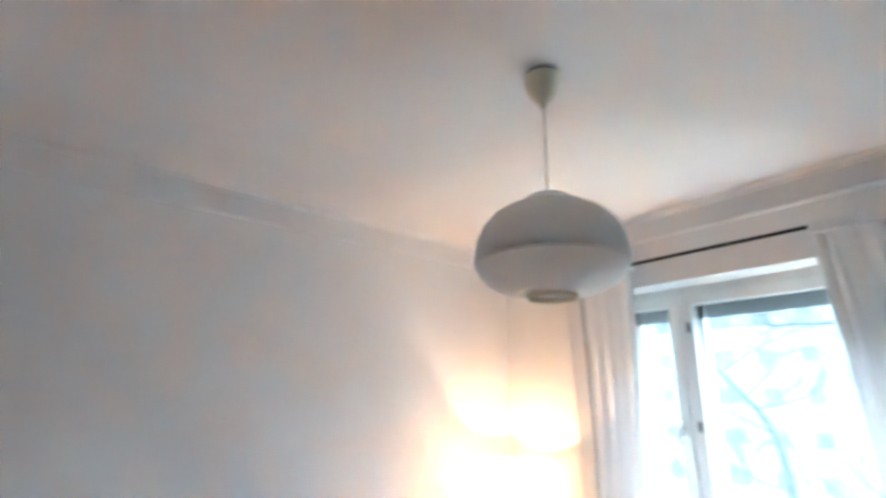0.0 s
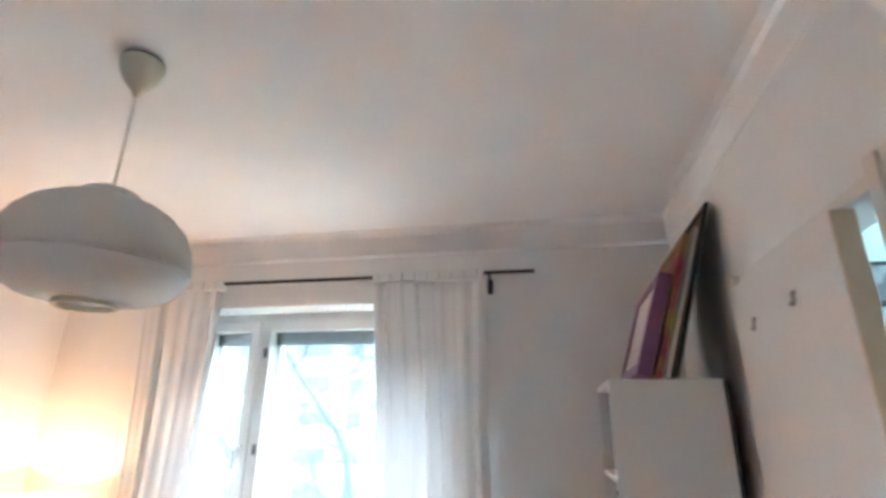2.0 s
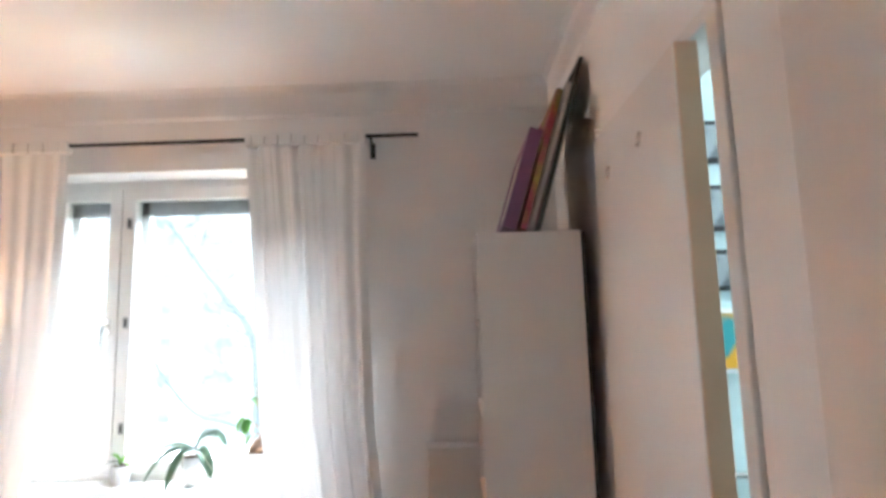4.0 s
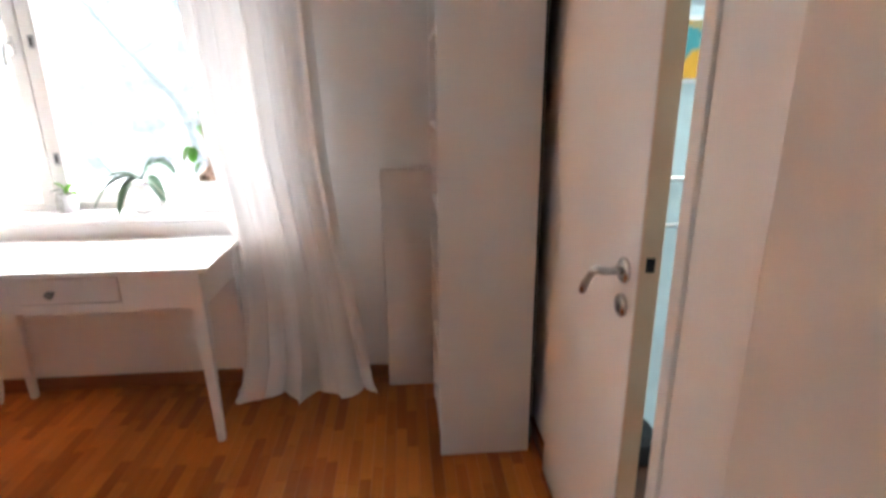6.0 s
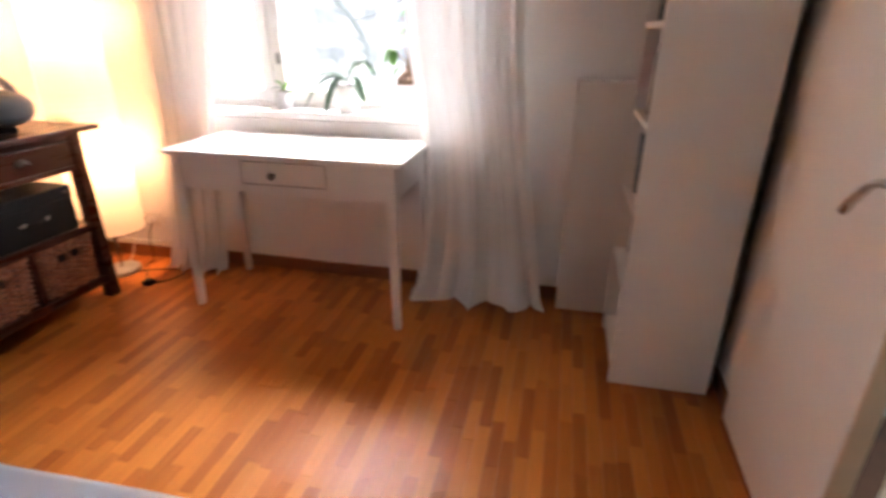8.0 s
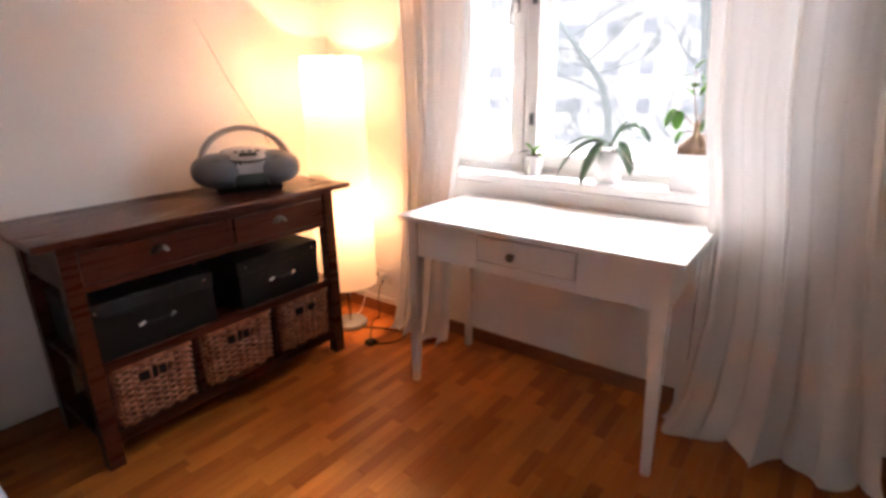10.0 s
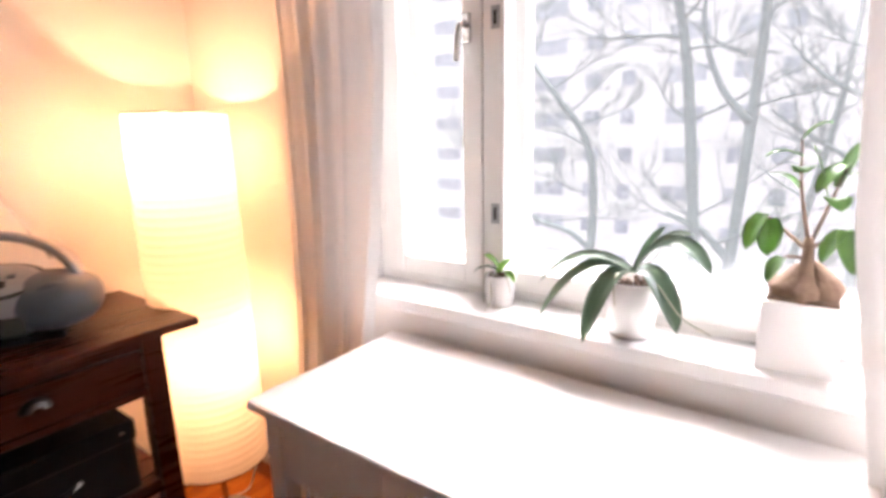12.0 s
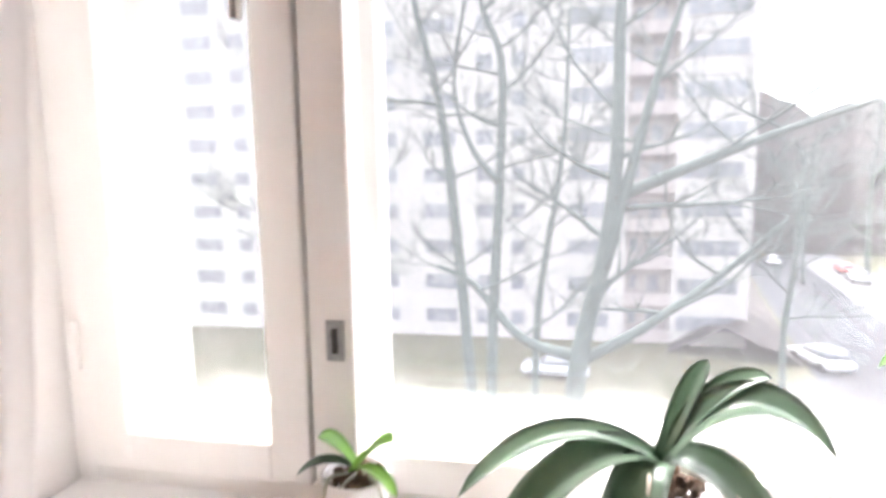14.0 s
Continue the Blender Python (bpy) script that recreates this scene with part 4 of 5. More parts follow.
# ---- wicker baskets ----
WICKER = mat("wicker_willow", (0.25, 0.072, 0.035), 0.32, color2=(0.54, 0.24, 0.135), scale=30, bump=0.2, bump_scale=200)
def basket(x0, x1):
    cx, hw, y0, y1 = (x0 + x1) / 2, (x1 - x0) / 2, -0.17, 0.165
    root = thing("wicker_basket", (cx, 2.64, 0.112), "reddish-brown woven wicker basket with two grip holes", "basket", "baskets in the sideboard")
    # added near-black core stands in for the shade behind weave and grips
    part("shade_core", box(-hw * 0.93 + 0.012, hw * 0.93 - 0.012, y0 * 0.93 + 0.012, y1 * 0.93 - 0.012, 0.004, 0.190, 0.004), PAINTEDSHADE, root, "near-black core painting in the shade inside the basket")
    weave = bmesh.new()
    loop = []
    step = 0.0150
    nx, ny = round(2 * hw / step), round((y1 - y0) / step)
    nx += nx % 2
    ny += ny % 2
    for i in range(nx):
        loop.append((-hw + 2 * hw * i / nx, y0, 0, -1))
    for i in range(ny):
        loop.append((hw, y0 + (y1 - y0) * i / ny, 1, 0))
    for i in range(nx):
        loop.append((hw - 2 * hw * i / nx, y1, 0, 1))
    for i in range(ny):
        loop.append((-hw, y1 - (y1 - y0) * i / ny, -1, 0))
    rb_ = random.Random(int(x0 * 100))
    H, rows_n = 0.212, 19
    holes = ((-0.056, -0.010), (0.010, 0.056))
    for r in range(rows_n):
        z = 0.006 + H * r / rows_n
        grip = 0.138 < z < 0.178
        run = []
        for i in range(len(loop) + 1):
            x, y, ox, oy = loop[i % len(loop)]
            front = abs(y - y0) < 1e-6
            if grip and front and any(a < x < b for a, b in holes):
                if len(run) > 1:
                    tube(run, 0.0056, 6, weave)
                run = []
                continue
            s = 1 if (i // 2 + r) % 2 else -1
            tap = 1 - 0.05 * (1 - z / H)
            run.append((x * tap + ox * 0.0062 * s, y * tap + oy * 0.0062 * s, z + rb_.uniform(-0.0012, 0.0012)))
        if len(run) > 1:
            tube(run, 0.0056, 6, weave)
    for i in range(0, len(loop), 4):
        x, y, ox, oy = loop[i]
        tube([(x * 0.95, y * 0.95, 0.002), (x, y, H)], 0.004, 5, weave)
    rim = bmesh.new()
    for k in range(3):
        tube([(x * 1.005 + ox * 0.003, y * 1.005 + oy * 0.003, H + 0.002 + 0.006 * math.sin(i * 0.9 + k * 2.1)) for i, (x, y, ox, oy) in enumerate(loop + loop[:1])], 0.006, 6, rim)
    part("weave", weave, WICKER, root, "", True)
    part("rim", rim, WICKER, root, "", True)
    for a, b in holes:
        part("grip_frame", tube([(a, y0 - 0.004, 0.138), (b, y0 - 0.004, 0.138), (b, y0 - 0.004, 0.180), (a, y0 - 0.004, 0.180), (a, y0 - 0.004, 0.138)], 0.004, 6), WICKER, root)
for x0, x1 in ((1.972, 2.228), (2.285, 2.562), (2.618, 2.862)):
    basket(x0, x1)

# ---- portable stereo ----
GREYPLASTIC = mat("blue_grey_plastic", (0.10, 0.115, 0.13), 0.38, color2=(0.13, 0.145, 0.16), scale=12, bump=0.12, bump_scale=500)
SILVERPLASTIC = mat("silver_plastic", (0.40, 0.40, 0.41), 0.3, 0.4, color2=(0.34, 0.34, 0.35), scale=12)
LCD = mat("display_glass", (0.05, 0.06, 0.05), 0.15, color2=(0.07, 0.08, 0.07))
radio = thing("portable_stereo", (2.665, 2.655, 0.790), "rounded silver and blue-grey portable stereo with a carrying handle", "stereo")
radio.rotation_euler = (0, 0, radians(-24))
def blob(ax, ay, az, cz, px=2.4, cut=None, nu=56, nv=28):
    """Squashed rounded body (superellipsoid), clipped between two x values if given."""
    bm = bmesh.new()
    rows_ = []
    def pw(v, e):
        return math.copysign(abs(v) ** e, v)
    for j in range(nv + 1):
        ph = -math.pi / 2 + math.pi * j / nv
        row = []
        for i in range(nu):
            th = 2 * math.pi * i / nu
            x = ax * pw(math.cos(ph), 2 / px) * pw(math.cos(th), 2 / px)
            y = ay * pw(math.cos(ph), 2 / px) * pw(math.sin(th), 2 / px)
            z = az * pw(math.sin(ph), 2 / px)
            if cut:
                x = min(max(x, cut[0]), cut[1])
            row.append(bm.verts.new((x, y, z + cz)))
        rows_.append(row)
    for a, b in zip(rows_, rows_[1:]):
        for i in range(nu):
            bm.faces.new([a[i], a[(i + 1) % nu], b[(i + 1) % nu], b[i]])
    bmesh.ops.remove_doubles(bm, verts=bm.verts, dist=1e-5)
    bmesh.ops.recalc_face_normals(bm, faces=bm.faces)
    return bm
for sx in (-1, 1):
    lobe = blob(0.112, 0.104, 0.070, 0.090, 2.3)
    part("speaker_lobe", lobe, GREYPLASTIC, radio, "rounded blue-grey speaker end", True).location = (sx * 0.100, -0.004, 0)
part("body", blob(0.150, 0.100, 0.068, 0.089, 3.0, (-0.082, 0.082)), SILVERPLASTIC, radio, "silver middle of the case", True)
# dark colour stands in for the sideboard wood mirrored in this panel
part("tape_door", blob(0.150, 0.104, 0.044, 0.060, 3.0, (-0.060, 0.060)), LCD, radio, "glossy tape door, coloured dark for the wood it reflects", True)
deck = part("top_deck", lathe([(0, 0.016), (0.06, 0.014), (0.084, 0.006), (0.088, -0.004), (0.085, -0.016), (0, -0.016)], 48), SILVERPLASTIC, radio, "sloping silver deck", True)
deck.matrix_basis = pose(0, -0.018, 0.150, 14, 0, 0) @ Matrix.Diagonal((1.12, 0.95, 1, 1))
rim = part("deck_rim", tube([(0.090 * math.cos(a), 0.090 * math.sin(a), 0) for a in [2 * math.pi * k / 48 for k in range(49)]], 0.0048, 8), LCD, radio, "dark rim round the deck", True)
rim.matrix_basis = pose(0, -0.018, 0.149, 14, 0, 0) @ Matrix.Diagonal((1.12, 0.97, 1, 1))
part("display", box(-0.034, 0.034, -0.012, 0.012, 0, 0.004, 0.0015), LCD, radio, "dark display window").matrix_basis = pose(0, -0.072, 0.1515, 20, 0, 0)
for k in range(4):
    part("button", box(-0.008, 0.008, -0.006, 0.006, 0, 0.006, 0.002), GREYPLASTIC, radio).matrix_basis = pose(-0.042 + k * 0.028, -0.040, 0.161, 14, 0, 0)
for x in (-0.052, -0.036):
    part("knob", lathe([(0, 0.006), (0.004, 0.006), (0.005, 0), (0, 0)], 12), LCD, radio).matrix_basis = pose(x, -0.0985, 0.122, 90, 0, 0)
bm = bmesh.new()
band = []
for k in range(33):
    a = math.pi * k / 32
    x, z = -0.180 * math.cos(a), 0.098 + 0.164 * math.sin(a) ** 0.9
    hw = 0.020 + 0.034 * (abs(x) / 0.18) ** 2
    yy = 0.012 + 0.12 * (z - 0.118)
    band.append([bm.verts.new((x, yy + hw * q, z - 0.004 * q * q)) for q in (-1, -0.5, 0, 0.5, 1)])
for r0, r1 in zip(band, band[1:]):
    for i in range(4):
        bm.faces.new([r0[i], r1[i], r1[i + 1], r0[i + 1]])
bmesh.ops.recalc_face_normals(bm, faces=bm.faces)
bmesh.ops.solidify(bm, geom=bm.faces[:], thickness=0.017)
part("carrying_handle", bm, SILVERPLASTIC, radio, "broad silver carrying handle", True)
for sx in (-0.14, 0.14):
    part("speaker_grille", lathe([(0, 0), (0.05, -0.004), (0.056, -0.010), (0.058, -0.02)], 36), GREYPLASTIC, radio, "", True).matrix_basis = Matrix.Translation((sx * 0.86, -0.090, 0.090)) @ pose(0, 0, 0, 90, 0, -14 if sx < 0 else 14)
part("foot", box(-0.125, 0.125, -0.055, 0.055, 0.0, 0.022, 0.006), BLACKBOX, radio)
part("antenna", tube([(0.11, 0.05, 0.178), (-0.02, 0.075, 0.44), (-0.11, 0.09, 0.665)], 0.0028, 8, None, 0.0014), CHROME, radio, "telescopic antenna pulled out")

# ---- plants on the sill ----
LEAF = mat("orchid_leaf", (0.075, 0.145, 0.085), 0.34, color2=(0.125, 0.205, 0.13), scale=14, bump=0.08, bump_scale=60, coat=1.0, rough_var=0.06)
YOUNGLEAF = mat("young_leaf", (0.15, 0.34, 0.04), 0.4, color2=(0.22, 0.42, 0.07), scale=20)
FICUSLEAF = mat("ficus_leaf", (0.055, 0.15, 0.035), 0.32, color2=(0.13, 0.28, 0.06), scale=18)
SOIL = mat("bark_chips", (0.09, 0.055, 0.035), 0.9, color2=(0.20, 0.13, 0.09), scale=60, bump=0.8, bump_scale=120)
ROOTS = mat("air_root", (0.48, 0.46, 0.38), 0.6, color2=(0.34, 0.36, 0.27), scale=40)
TRUNKM = mat("ficus_trunk", (0.17, 0.10, 0.065), 0.8, color2=(0.27, 0.18, 0.12), scale=25, bump=0.5, bump_scale=70)
def leaf(name, base, tip, lift, width, m, parent, fold=0.35, n=16, blunt=0.6, twist=0.0):
    """Arching leaf blade with a keel, thick enough to catch light on its rim."""
    p0, p2 = Vector(base), Vector(tip)
    p1 = (p0 + p2) / 2 + Vector((0, 0, lift * 2))
    along = p2 - p0
    side = along.cross(Vector((0, 0, 1)))
    if side.length < 1e-4:
        side = Vector((0, 1, 0))
    side.normalize()
    bm = bmesh.new()
    rows_ = []
    for i in range(n + 1):
        t = i / n
        c = p0 * (1 - t) ** 2 + p1 * 2 * t * (1 - t) + p2 * t * t
        d = (2 * (1 - t) * (p1 - p0) + 2 * t * (p2 - p1)).normalized()
        up = side.cross(d).normalized()
        wd = width * (0.28 + 0.72 * math.sin(math.pi * min(1, t * 0.62 + 0.14))) * (1 - max(0, (t - blunt) / (1 - blunt)) ** 2.4) ** 0.5
        wd = max(wd, 0.0006)
        across = side * math.cos(twist) + up * math.sin(twist)
        up = across.cross(d).normalized()
        rows_.append([bm.verts.new(c + across * wd * s + up * wd * fold * (abs(s) ** 1.3)) for s in (-1, -0.6, -0.2, 0, 0.2, 0.6, 1)])
    for a, b in zip(rows_, rows_[1:]):
        for k in range(6):
            bm.faces.new([a[k], a[k + 1], b[k + 1], b[k]])
    bmesh.ops.solidify(bm, geom=bm.faces[:], thickness=0.0014)
    return part(name, bm, m, parent, "", True)

def round_pot(parent, r0, r1, h):
    part("pot", lathe([(0, 0), (r0 - 0.003, 0), (r0, 0.003), (r1, h - 0.002), (r1 - 0.001, h), (r1 - 0.004, h), (r1 - 0.006, h - 0.004), (r1 - 0.008, h - 0.025), (0, h - 0.025)], 40), CERAMIC, parent, "plain white ceramic pot", True)
    chips = bmesh.new()
    rr = random.Random(int(h * 1000))
    for k in range(46):
        a, q = rr.uniform(0, 6.28), (r1 - 0.012) * math.sqrt(rr.random())
        s = rr.uniform(0.004, 0.010)
        b = box(-s, s, -s * 0.6, s * 0.6, -s * 0.4, s * 0.4)
        b.transform(Matrix.Translation((q * math.cos(a), q * math.sin(a), h - 0.014 + rr.uniform(0, 0.010))) @ Euler((rr.uniform(0, 3), rr.uniform(0, 3), rr.uniform(0, 3))).to_matrix().to_4x4())
        me = bpy.data.meshes.new("tmp")
        b.to_mesh(me)
        b.free()
        chips.from_mesh(me)
        bpy.data.meshes.remove(me)
    part("potting_bark", chips, SOIL, parent, "loose brown bark chips")

orchid = thing("orchid_plant", (3.425, 1.418, 0.822), "orchid without flowers, long dark leaves in a white pot", "plant")
round_pot(orchid, 0.046, 0.056, 0.120)
c = (0, 0, 0.135)
for tip, lift, wd, tw in (((-0.020, 0.205, 0.088), 0.050, 0.017, 0.3), ((-0.072, 0.180, 0.022), 0.060, 0.025, 0.25), ((-0.105, 0.066, 0.000), 0.055, 0.027, 0.1), ((-0.064, -0.105, 0.042), 0.046, 0.027, -0.2), ((-0.020, -0.150, 0.155), 0.060, 0.026, -0.3), ((0.020, -0.105, 0.222), 0.026, 0.014, -0.4), ((0.035, -0.050, 0.232), 0.010, 0.012, -0.3)):
    leaf("leaf", c, tip, lift, wd, LEAF, orchid, twist=tw)
for k, pts in enumerate(([(0, 0.01, 0.13), (-0.045, 0.02, 0.138), (-0.056, 0.022, 0.11), (-0.058, 0.018, 0.075)], [(0, -0.02, 0.13), (-0.04, -0.06, 0.125), (-0.06, -0.11, 0.075), (-0.075, -0.165, 0.055)], [(0.0, -0.03, 0.128), (0.01, -0.06, 0.15), (-0.01, -0.085, 0.135)], [(0.01, 0.02, 0.13), (0.03, -0.03, 0.16), (0.02, -0.05, 0.19)], [(0, 0.02, 0.13), (-0.02, 0.045, 0.135), (-0.03, 0.06, 0.10)])):
    part("air_root", tube(curve_points([(x, y, z) for x, y, z in pts]), 0.0028, 6, None, 0.0014), ROOTS, orchid, "", True)

small = thing("small_orchid", (3.448, 1.752, 0.822), "small young orchid in a white pot on the sill", "plant")
round_pot(small, 0.034, 0.041, 0.080)
c = (0, 0, 0.082)
for tip, lift, wd, m_ in (((-0.014, 0.040, 0.126), 0.008, 0.021, YOUNGLEAF), ((-0.010, -0.050, 0.126), 0.008, 0.021, YOUNGLEAF), ((-0.02, 0.066, 0.080), 0.014, 0.011, LEAF), ((-0.03, -0.058, 0.072), 0.013, 0.010, YOUNGLEAF)):
    leaf("leaf", c, tip, lift, wd, m_, small)
for pts in ([(0, 0.01, 0.078), (-0.03, 0.022, 0.085), (-0.038, 0.026, 0.05), (-0.042, 0.022, 0.012)], [(0, -0.01, 0.078), (-0.025, -0.035, 0.08), (-0.03, -0.045, 0.045)], [(0, 0, 0.078), (-0.035, 0.005, 0.075), (-0.045, 0.0, 0.02), (-0.075, 0.0, 0.004)]):
    part("air_root", tube(curve_points(pts), 0.0024, 6, None, 0.0012), ROOTS, small, "", True)

ficus = thing("ficus_plant", (3.434, 1.123, 0.822), "ficus with a swollen brown trunk in a square white pot", "plant")
b = box(-0.055, 0.055, -0.06, 0.06, 0, 0.128, 0.003)
part("square_pot", b, CERAMIC, ficus, "square white ceramic pot")
part("soil", box(-0.048, 0.048, -0.053, 0.053, 0.1285, 0.134, 0.002), SOIL, ficus)
def caudex(pts, radii, bm, seed):
    """Knobbly swollen root along a line, its girth given at each point."""
    line = curve_points(pts, 5)
    girth = np.interp(np.linspace(0, 1, len(line)), np.linspace(0, 1, len(radii)), radii)
    rings = []
    for p, g in zip(line, girth):
        ring = []
        for k in range(18):
            a = 2 * math.pi * k / 18
            q = g * (1 + 0.22 * noise.noise((math.cos(a) * 1.6 + seed, math.sin(a) * 1.6, p.z * 40)))
            ring.append(bm.verts.new((p.x + q * math.cos(a), p.y + q * math.sin(a), p.z)))
        rings.append(ring)
    for r0, r1 in zip(rings, rings[1:]):
        for k in range(18):
            bm.faces.new([r0[k], r0[(k + 1) % 18], r1[(k + 1) % 18], r1[k]])
    bm.faces.new(rings[-1])
bm = bmesh.new()
caudex([(-0.012, 0.026, 0.125), (-0.010, 0.028, 0.150), (-0.006, 0.020, 0.170), (-0.002, 0.010, 0.190)], (0.022, 0.027, 0.018, 0.006), bm, 1.0)
caudex([(-0.006, -0.030, 0.125), (-0.004, -0.032, 0.152), (-0.002, -0.024, 0.174), (0.0, -0.012, 0.196)], (0.023, 0.028, 0.019, 0.006), bm, 4.0)
caudex([(-0.030, -0.002, 0.125), (-0.026, -0.003, 0.148), (-0.012, 0.0, 0.176), (0.0, 0.002, 0.238)], (0.018, 0.022, 0.012, 0.007), bm, 8.0)
part("trunk", bm, TRUNKM, ficus, "", True)
stems = bmesh.new()
LEAFY = (
    ([(0, 0.002, 0.225), (0, 0.022, 0.32), (0.005, 0.030, 0.405)], [((0.0, -0.012, 0.432), 0.017), ((-0.012, 0.082, 0.375), 0.018), ((-0.030, 0.020, 0.352), 0.019), ((0.02, 0.075, 0.345), 0.016)]),
    ([(0, 0.004, 0.215), (-0.015, 0.045, 0.255), (-0.026, 0.072, 0.278)], [((-0.050, 0.092, 0.215), 0.021), ((-0.038, 0.060, 0.205), 0.022), ((0.0, 0.105, 0.240), 0.017)]),
    ([(0, 0.0, 0.225), (0, -0.022, 0.305), (0.004, -0.038, 0.365)], [((-0.034, 0.000, 0.318), 0.020), ((-0.010, -0.082, 0.322), 0.023), ((0.02, -0.060, 0.405), 0.018), ((-0.036, -0.035, 0.290), 0.021), ((0.0, 0.015, 0.40), 0.016)]),
    ([(0, -0.004, 0.220), (-0.014, -0.034, 0.248), (-0.020, -0.048, 0.258)], [((-0.048, -0.062, 0.190), 0.024), ((-0.036, -0.018, 0.200), 0.021), ((0.014, -0.090, 0.205), 0.022)]),
    ([(-0.004, 0.004, 0.20), (-0.022, 0.028, 0.205), (-0.028, 0.036, 0.203)], [((-0.048, 0.055, 0.160), 0.017)]),
)
for line, leaves in LEAFY:
    pts = curve_points(line, 6)
    tube(pts, 0.0036, 6, stems, 0.0016)
    for k, (tip, wd) in enumerate(leaves):
        p = pts[max(5, len(pts) - 1 - 2 * k)]
        leaf("leaf", tuple(p), tip, 0.010, wd, FICUSLEAF, ficus, 0.2, 10, 0.4)
part("stems", stems, TRUNKM, ficus, "", True)

# ---- pictures on the bookcase ----
def picture(base_y, top_y, height, width, x0, frame_m, face_m, mount_m, label, fw=0.022, d=0.018):
    """Framed picture leaning back against what stands behind it, resting on its rear lower edge."""
    lean = math.atan2(base_y - top_y, height)
    root = thing("framed_picture", (x0 + width / 2, base_y, 1.7805 + d * math.sin(lean)), label, "picture", "pictures leaning on the bookcase")
    root.rotation_euler = (lean, 0, 0)
    hw = width / 2
    for a in ((-hw, -hw + fw, 0, height), (hw - fw, hw, 0, height), (-hw + fw, hw - fw, 0, fw), (-hw + fw, hw - fw, height - fw, height)):
        part("frame_bar", box(a[0], a[1], -d, 0, a[2], a[3], 0.002), frame_m, root)
    part("mount", box(-hw + fw, hw - fw, -d, -0.006, fw, height - fw), mount_m, root)
    part("print", box(-hw + fw + 0.05, hw - fw - 0.05, -0.006, -0.0045, fw + 0.06, height - fw - 0.06), face_m, root)
    return root
PURPLE = mat("purple_paint", (0.19, 0.07, 0.17), 0.4, color2=(0.23, 0.09, 0.20), scale=8)
PALE = mat("pale_mount", (0.62, 0.55, 0.52), 0.7, color2=(0.56, 0.50, 0.48), scale=6)
ABSTRACT = mat("abstract_print_rose", (0.36, 0.06, 0.09), 0.6, color2=(0.30, 0.26, 0.06), scale=7, mixlo=0.45, mixhi=0.55)
GREENISH = mat("abstract_print_olive", (0.26, 0.05, 0.10), 0.6, color2=(0.16, 0.14, 0.04), scale=9, mixlo=0.45, mixhi=0.55)
BLACKFRAME = mat("black_frame", (0.012, 0.012, 0.012), 0.4, color2=(0.02, 0.02, 0.02))
picture(0.110, 0.004, 0.335, 0.40, 2.712, PURPLE, PALE, PALE, "purple deep framed picture with a pale mount", 0.036, 0.044)
picture(0.056, -0.090, 0.475, 0.40, 2.715, ABSTRACT, ABSTRACT, ABSTRACT, "rose and red abstract canvas", 0.03, 0.022)
picture(0.026, -0.128, 0.500, 0.38, 2.718, PALE, PALE, PALE, "pale framed picture seen from its edge", 0.03, 0.014)
picture(0.004, -0.166, 0.580, 0.42, 2.708, BLACKFRAME, GREENISH, GREENISH, "black framed olive abstract picture", 0.022, 0.014)

# ---- books in the bookcase ----
BOOKC = [mat("book_" + n_, c_, 0.6, color2=tuple(v * 0.8 for v in c_), scale=20) for n_, c_ in (("teal", (0.05, 0.11, 0.13)), ("red", (0.36, 0.05, 0.03)), ("navy", (0.02, 0.025, 0.06)), ("sand", (0.42, 0.36, 0.27)), ("slate", (0.10, 0.14, 0.16)), ("orange", (0.45, 0.16, 0.05)))]
PAPER = mat("book_paper", (0.66, 0.62, 0.54), 0.9, color2=(0.60, 0.56, 0.48), scale=60, stretch=(1, 1, 6))
rk = random.Random(77)
for z, picks in ((1.498, (0, 4, 0, 4)), (1.203, (4, 0, 3, 0)), (0.918, (1, 5, 1, 3)), (0.638, (2, 2, 4)), (0.378, (3, 4))):
    x = 3.122
    for pk in picks:
        th, h = rk.uniform(0.022, 0.045), rk.uniform(0.19, 0.235)
        x -= th + 0.001
        dp = rk.uniform(0.14, 0.19)
        yb = 0.165 - rk.uniform(0, 0.03)
        bk = thing("book", (x + th / 2, yb - dp / 2, z), {0: "teal bound book standing on a shelf", 1: "red bound book standing on a shelf", 2: "navy bound book standing on a shelf", 3: "sand coloured book standing on a shelf", 4: "slate grey book standing on a shelf", 5: "orange bound book standing on a shelf"}[pk], "book", "books in the bookcase")
        part("cover", box(-th / 2, th / 2, dp / 2 - 0.003, dp / 2, 0, h, 0.001), BOOKC[pk], bk)
        for sx in (-th / 2, th / 2 - 0.002):
            part("board", box(sx, sx + 0.002, -dp / 2, dp / 2 - 0.003, 0, h), BOOKC[pk], bk)
        part("pages", box(-th / 2 + 0.002, th / 2 - 0.002, -dp / 2 + 0.003, dp / 2 - 0.003, 0.003, h - 0.003), PAPER, bk)

# ---- wall socket, plug and lamp cable ----
sock = thing("wall_socket", (XW, 2.588, 0.222), "white double wall socket low on the wall", "socket")
part("cover_plate", box(-0.014, 0, -0.075, 0.075, -0.04, 0.04, 0.005, 3), PLASTIC, sock)
for y in (-0.035, 0.035):
    part("socket_well", lathe([(0, 0), (0.018, 0), (0.02, 0.0015), (0, 0.0016)], 24), PAINTEDSHADE if y > 0 else PLASTIC, sock).matrix_basis = pose(-0.0142, y, 0, 0, -90, 0)
tagged(part("cable_duct", box(XW - 0.018, XW, 2.42, 2.885, 0.067, 0.094, 0.003), PLASTIC), "white plastic cable duct above the baseboard", "duct")
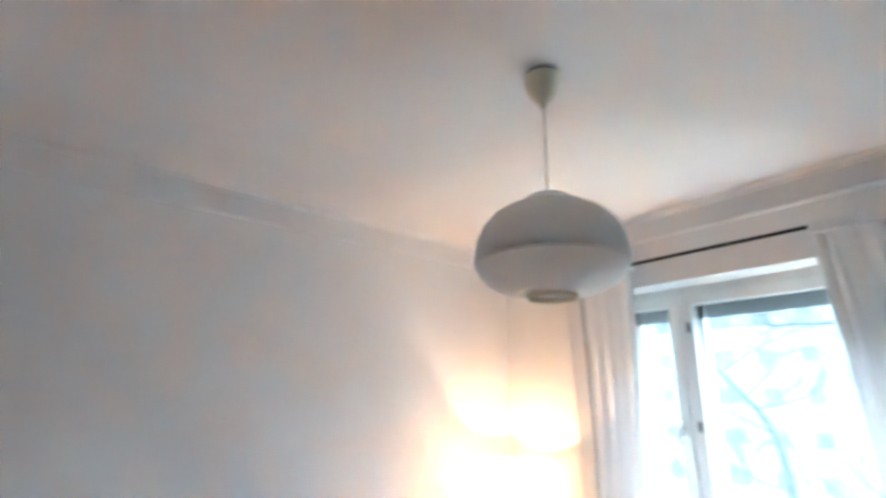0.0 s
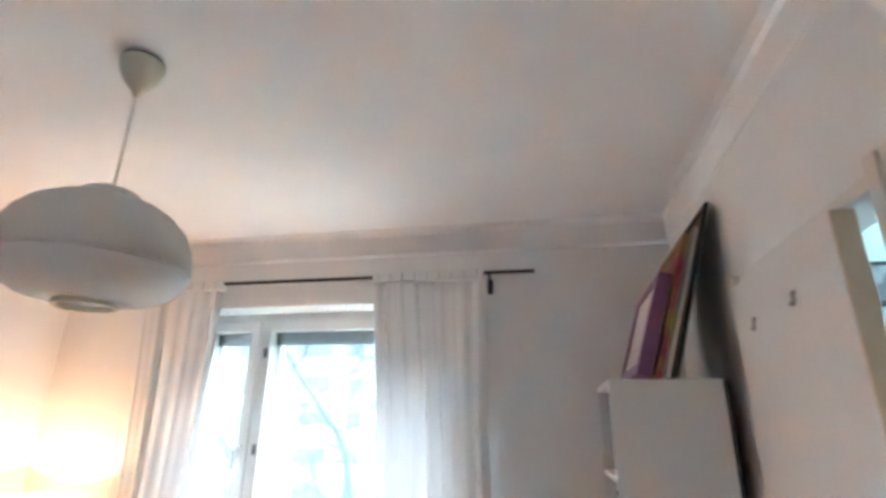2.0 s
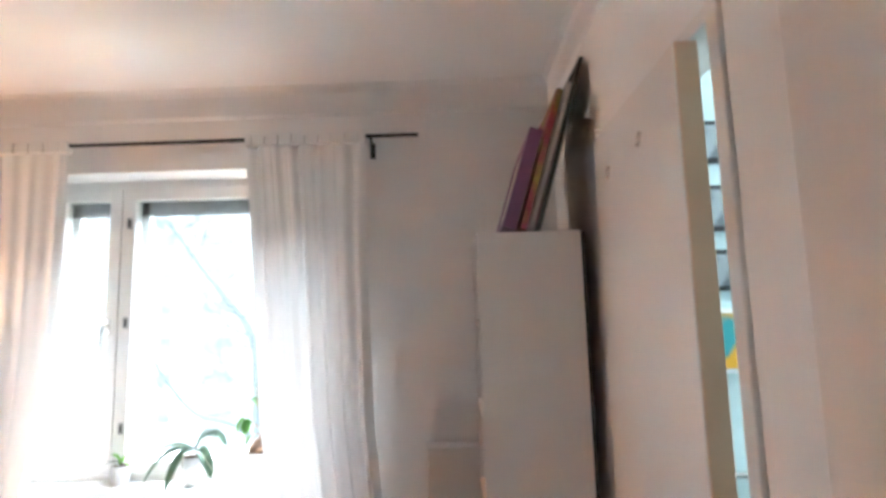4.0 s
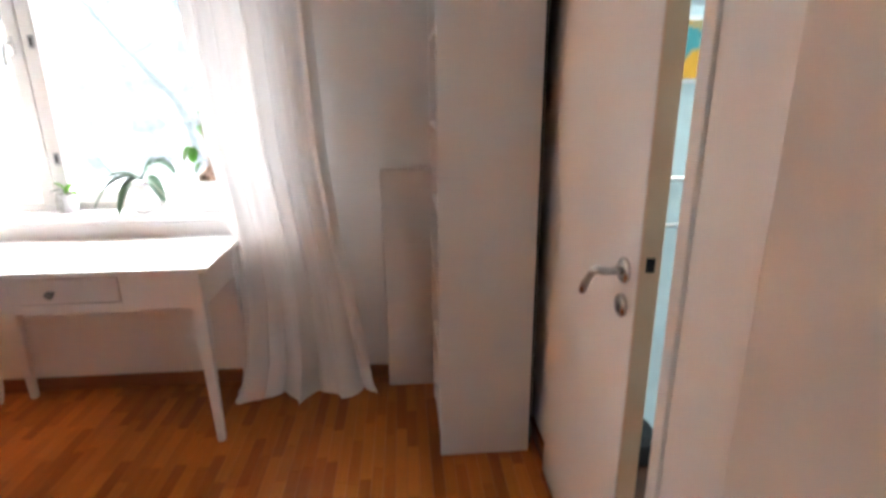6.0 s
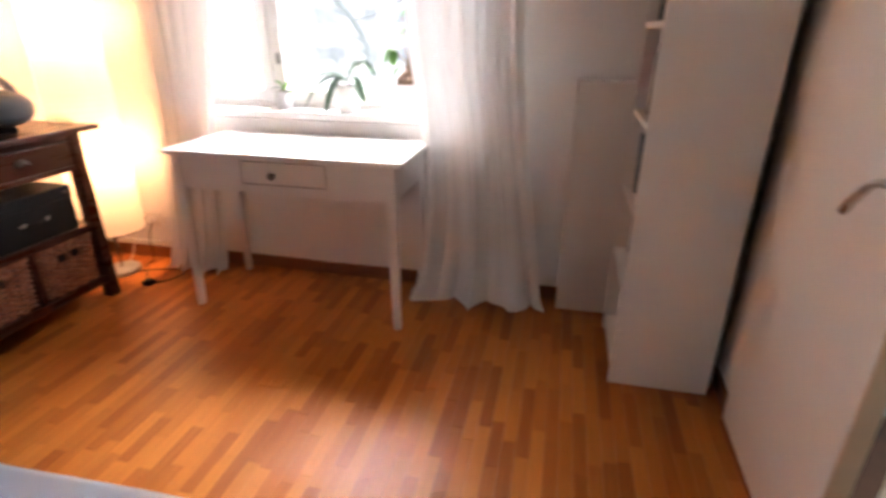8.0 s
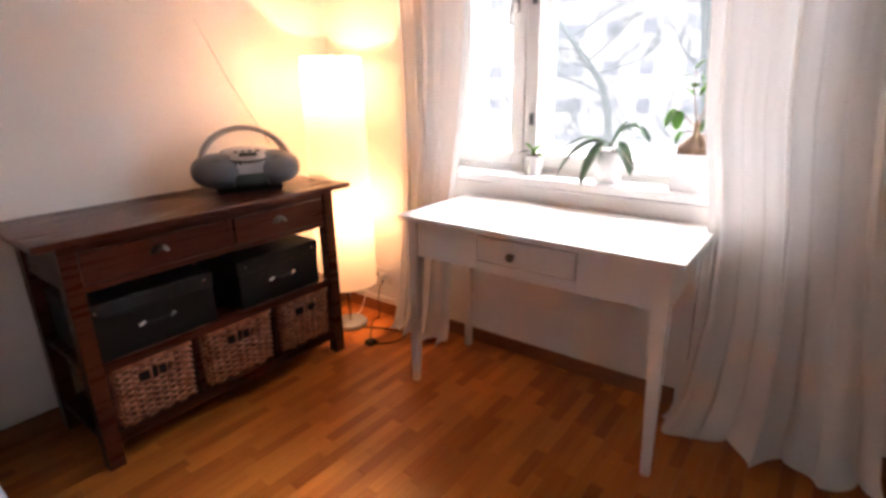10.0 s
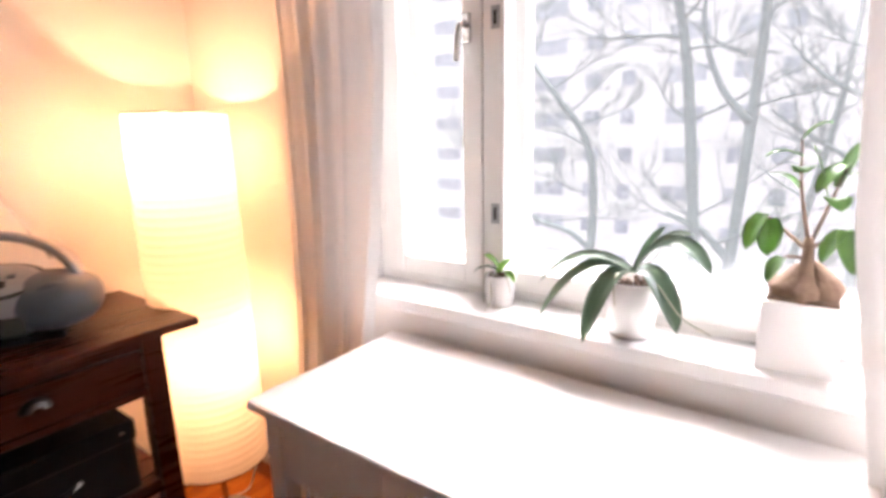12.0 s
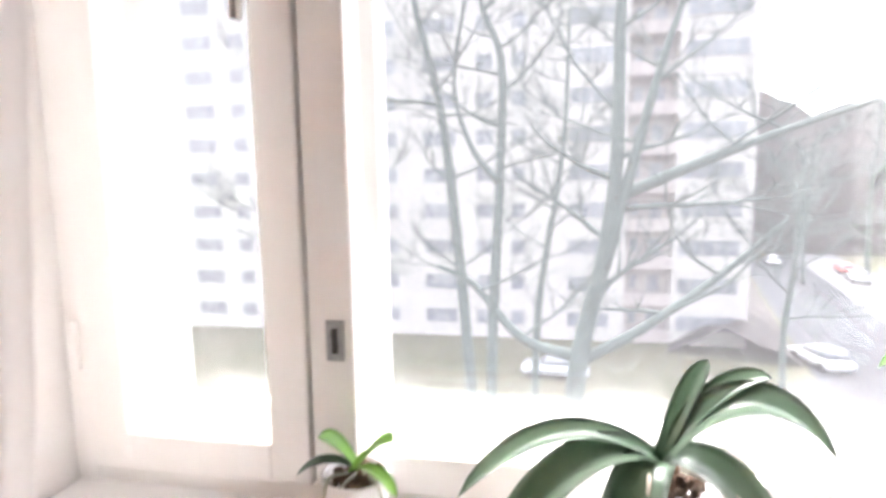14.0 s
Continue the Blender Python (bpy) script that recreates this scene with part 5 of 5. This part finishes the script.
cord = thing("lamp_cable", (3.2, 2.45, 0), "thin lamp cable with a white plug and dark floor switch", "cable")
part("wire", tube(curve_points([(0.125, 0.10, 0.222), (0.06, 0.085, 0.15), (0.045, 0.075, 0.03), (0.02, 0.10, 0.006), (-0.05, 0.04, 0.006), (-0.12, -0.02, 0.006), (-0.17, -0.08, 0.006), (-0.10, -0.16, 0.006), (0.0, -0.15, 0.006), (-0.02, -0.02, 0.006), (-0.07, 0.08, 0.006)], 10), 0.0032, 6), BLACKBOX, cord, "", True)
part("white_wire", tube(curve_points([(0.13, 0.165, 0.21), (0.07, 0.19, 0.12), (0.05, 0.23, 0.01), (-0.02, 0.24, 0.006), (-0.08, 0.17, 0.028)], 10), 0.0032, 6), PLASTIC, cord, "", True)
part("plug", lathe([(0, 0), (0.017, 0), (0.018, 0.02), (0.010, 0.04), (0, 0.042)], 20), PLASTIC, cord, "white plug").matrix_basis = pose(0.130, 0.103, 0.222, 0, -90, 0)
part("floor_switch", box(-0.195, -0.15, -0.10, -0.055, 0.0, 0.024, 0.006), BLACKBOX, cord, "black foot switch")

# ---- hall: pictures and rail seen through the gap ----
POSTER = mat("bright_poster", (0.05, 0.30, 0.32), 0.6, color2=(0.75, 0.38, 0.02), scale=6, mixlo=0.46, mixhi=0.54)
GREYPRINT = mat("grey_print", (0.30, 0.33, 0.34), 0.6, color2=(0.12, 0.13, 0.14), scale=8, mixlo=0.45, mixhi=0.55)
def hall_picture(y, z, wd, ht, m_, fm, label):
    root = thing("hall_picture", (2.779, y, z), label, "picture", "pictures in the hall")
    part("frame", box(-0.018, 0, -wd / 2, wd / 2, -ht / 2, ht / 2, 0.002), fm, root)
    part("print", box(-0.0205, -0.0182, -wd / 2 + 0.015, wd / 2 - 0.015, -ht / 2 + 0.015, ht / 2 - 0.015), m_, root)
hall_picture(-0.62, 1.42, 0.40, 0.20, POSTER, WHITE, "bright orange and teal poster in the hall")
hall_picture(-0.62, 1.64, 0.32, 0.13, GREYPRINT, BLACKFRAME, "small black framed print in the hall")
hall_picture(-0.62, 1.84, 0.32, 0.15, GREYPRINT, BLACKFRAME, "small grey framed print in the hall")
hall_picture(-0.62, 2.06, 0.36, 0.14, GREYPRINT, BLACKFRAME, "dark framed print high in the hall")
rail = thing("hall_rail", (2.76, -0.7, 0), "grey wall rails along the hall wall", "rail")
for z in (0.86, 1.02):
    part("bar", tube([(0, -0.5, z), (0, 0.4, z)], 0.009, 10), METAL, rail)
    for y in (-0.4, 0.3):
        part("standoff", tube([(0, y, z), (0.02, y, z)], 0.006, 8), METAL, rail)
tagged(part("hall_shoe", box(2.60, 2.76, -0.60, -0.36, 0.001, 0.11, 0.03, 3), BLACKBOX), "dark shoe on the hall floor by the wall", "shoe")

# ---- floor strips ----
STRIP_W = 0.0425
lens = (0.19, 0.235, 0.26, 0.33)
meshes = []
for L in lens:
    b = box(0, L - 0.0007, 0, STRIP_W - 0.0006, -0.012, 0.0, 0.0004, 1)
    me = bpy.data.meshes.new("floor_strip")
    b.to_mesh(me)
    b.free()
    me.materials.append(OAK)
    meshes.append(me)
rf = random.Random(12)
rest = bmesh.new()
count = 0
spots = []
yrow = YD - 0.09
while yrow < YL:
    x = XB - rf.uniform(0, 0.4)
    while x < XW:
        k = rf.randrange(4)
        spots.append((x, yrow, k))
        x += lens[k]
    yrow += STRIP_W
for x, y, k in spots:
    if 1.72 < x < 3.0 and -0.2 < y < 1.95 and count < 300:
        o = new("strip", meshes[k])
        o.parent = floor_slab
        o.location = (x, y, 0)
        count += 1
    else:
        box(max(x, XB - 0.01), min(x + lens[k], XW + 0.01) - 0.0007, y, y + STRIP_W - 0.0006, -0.012, 0.0, bm=rest)
tagged(part("strip_field", rest, OAKREST, floor_slab), kind="stuff")
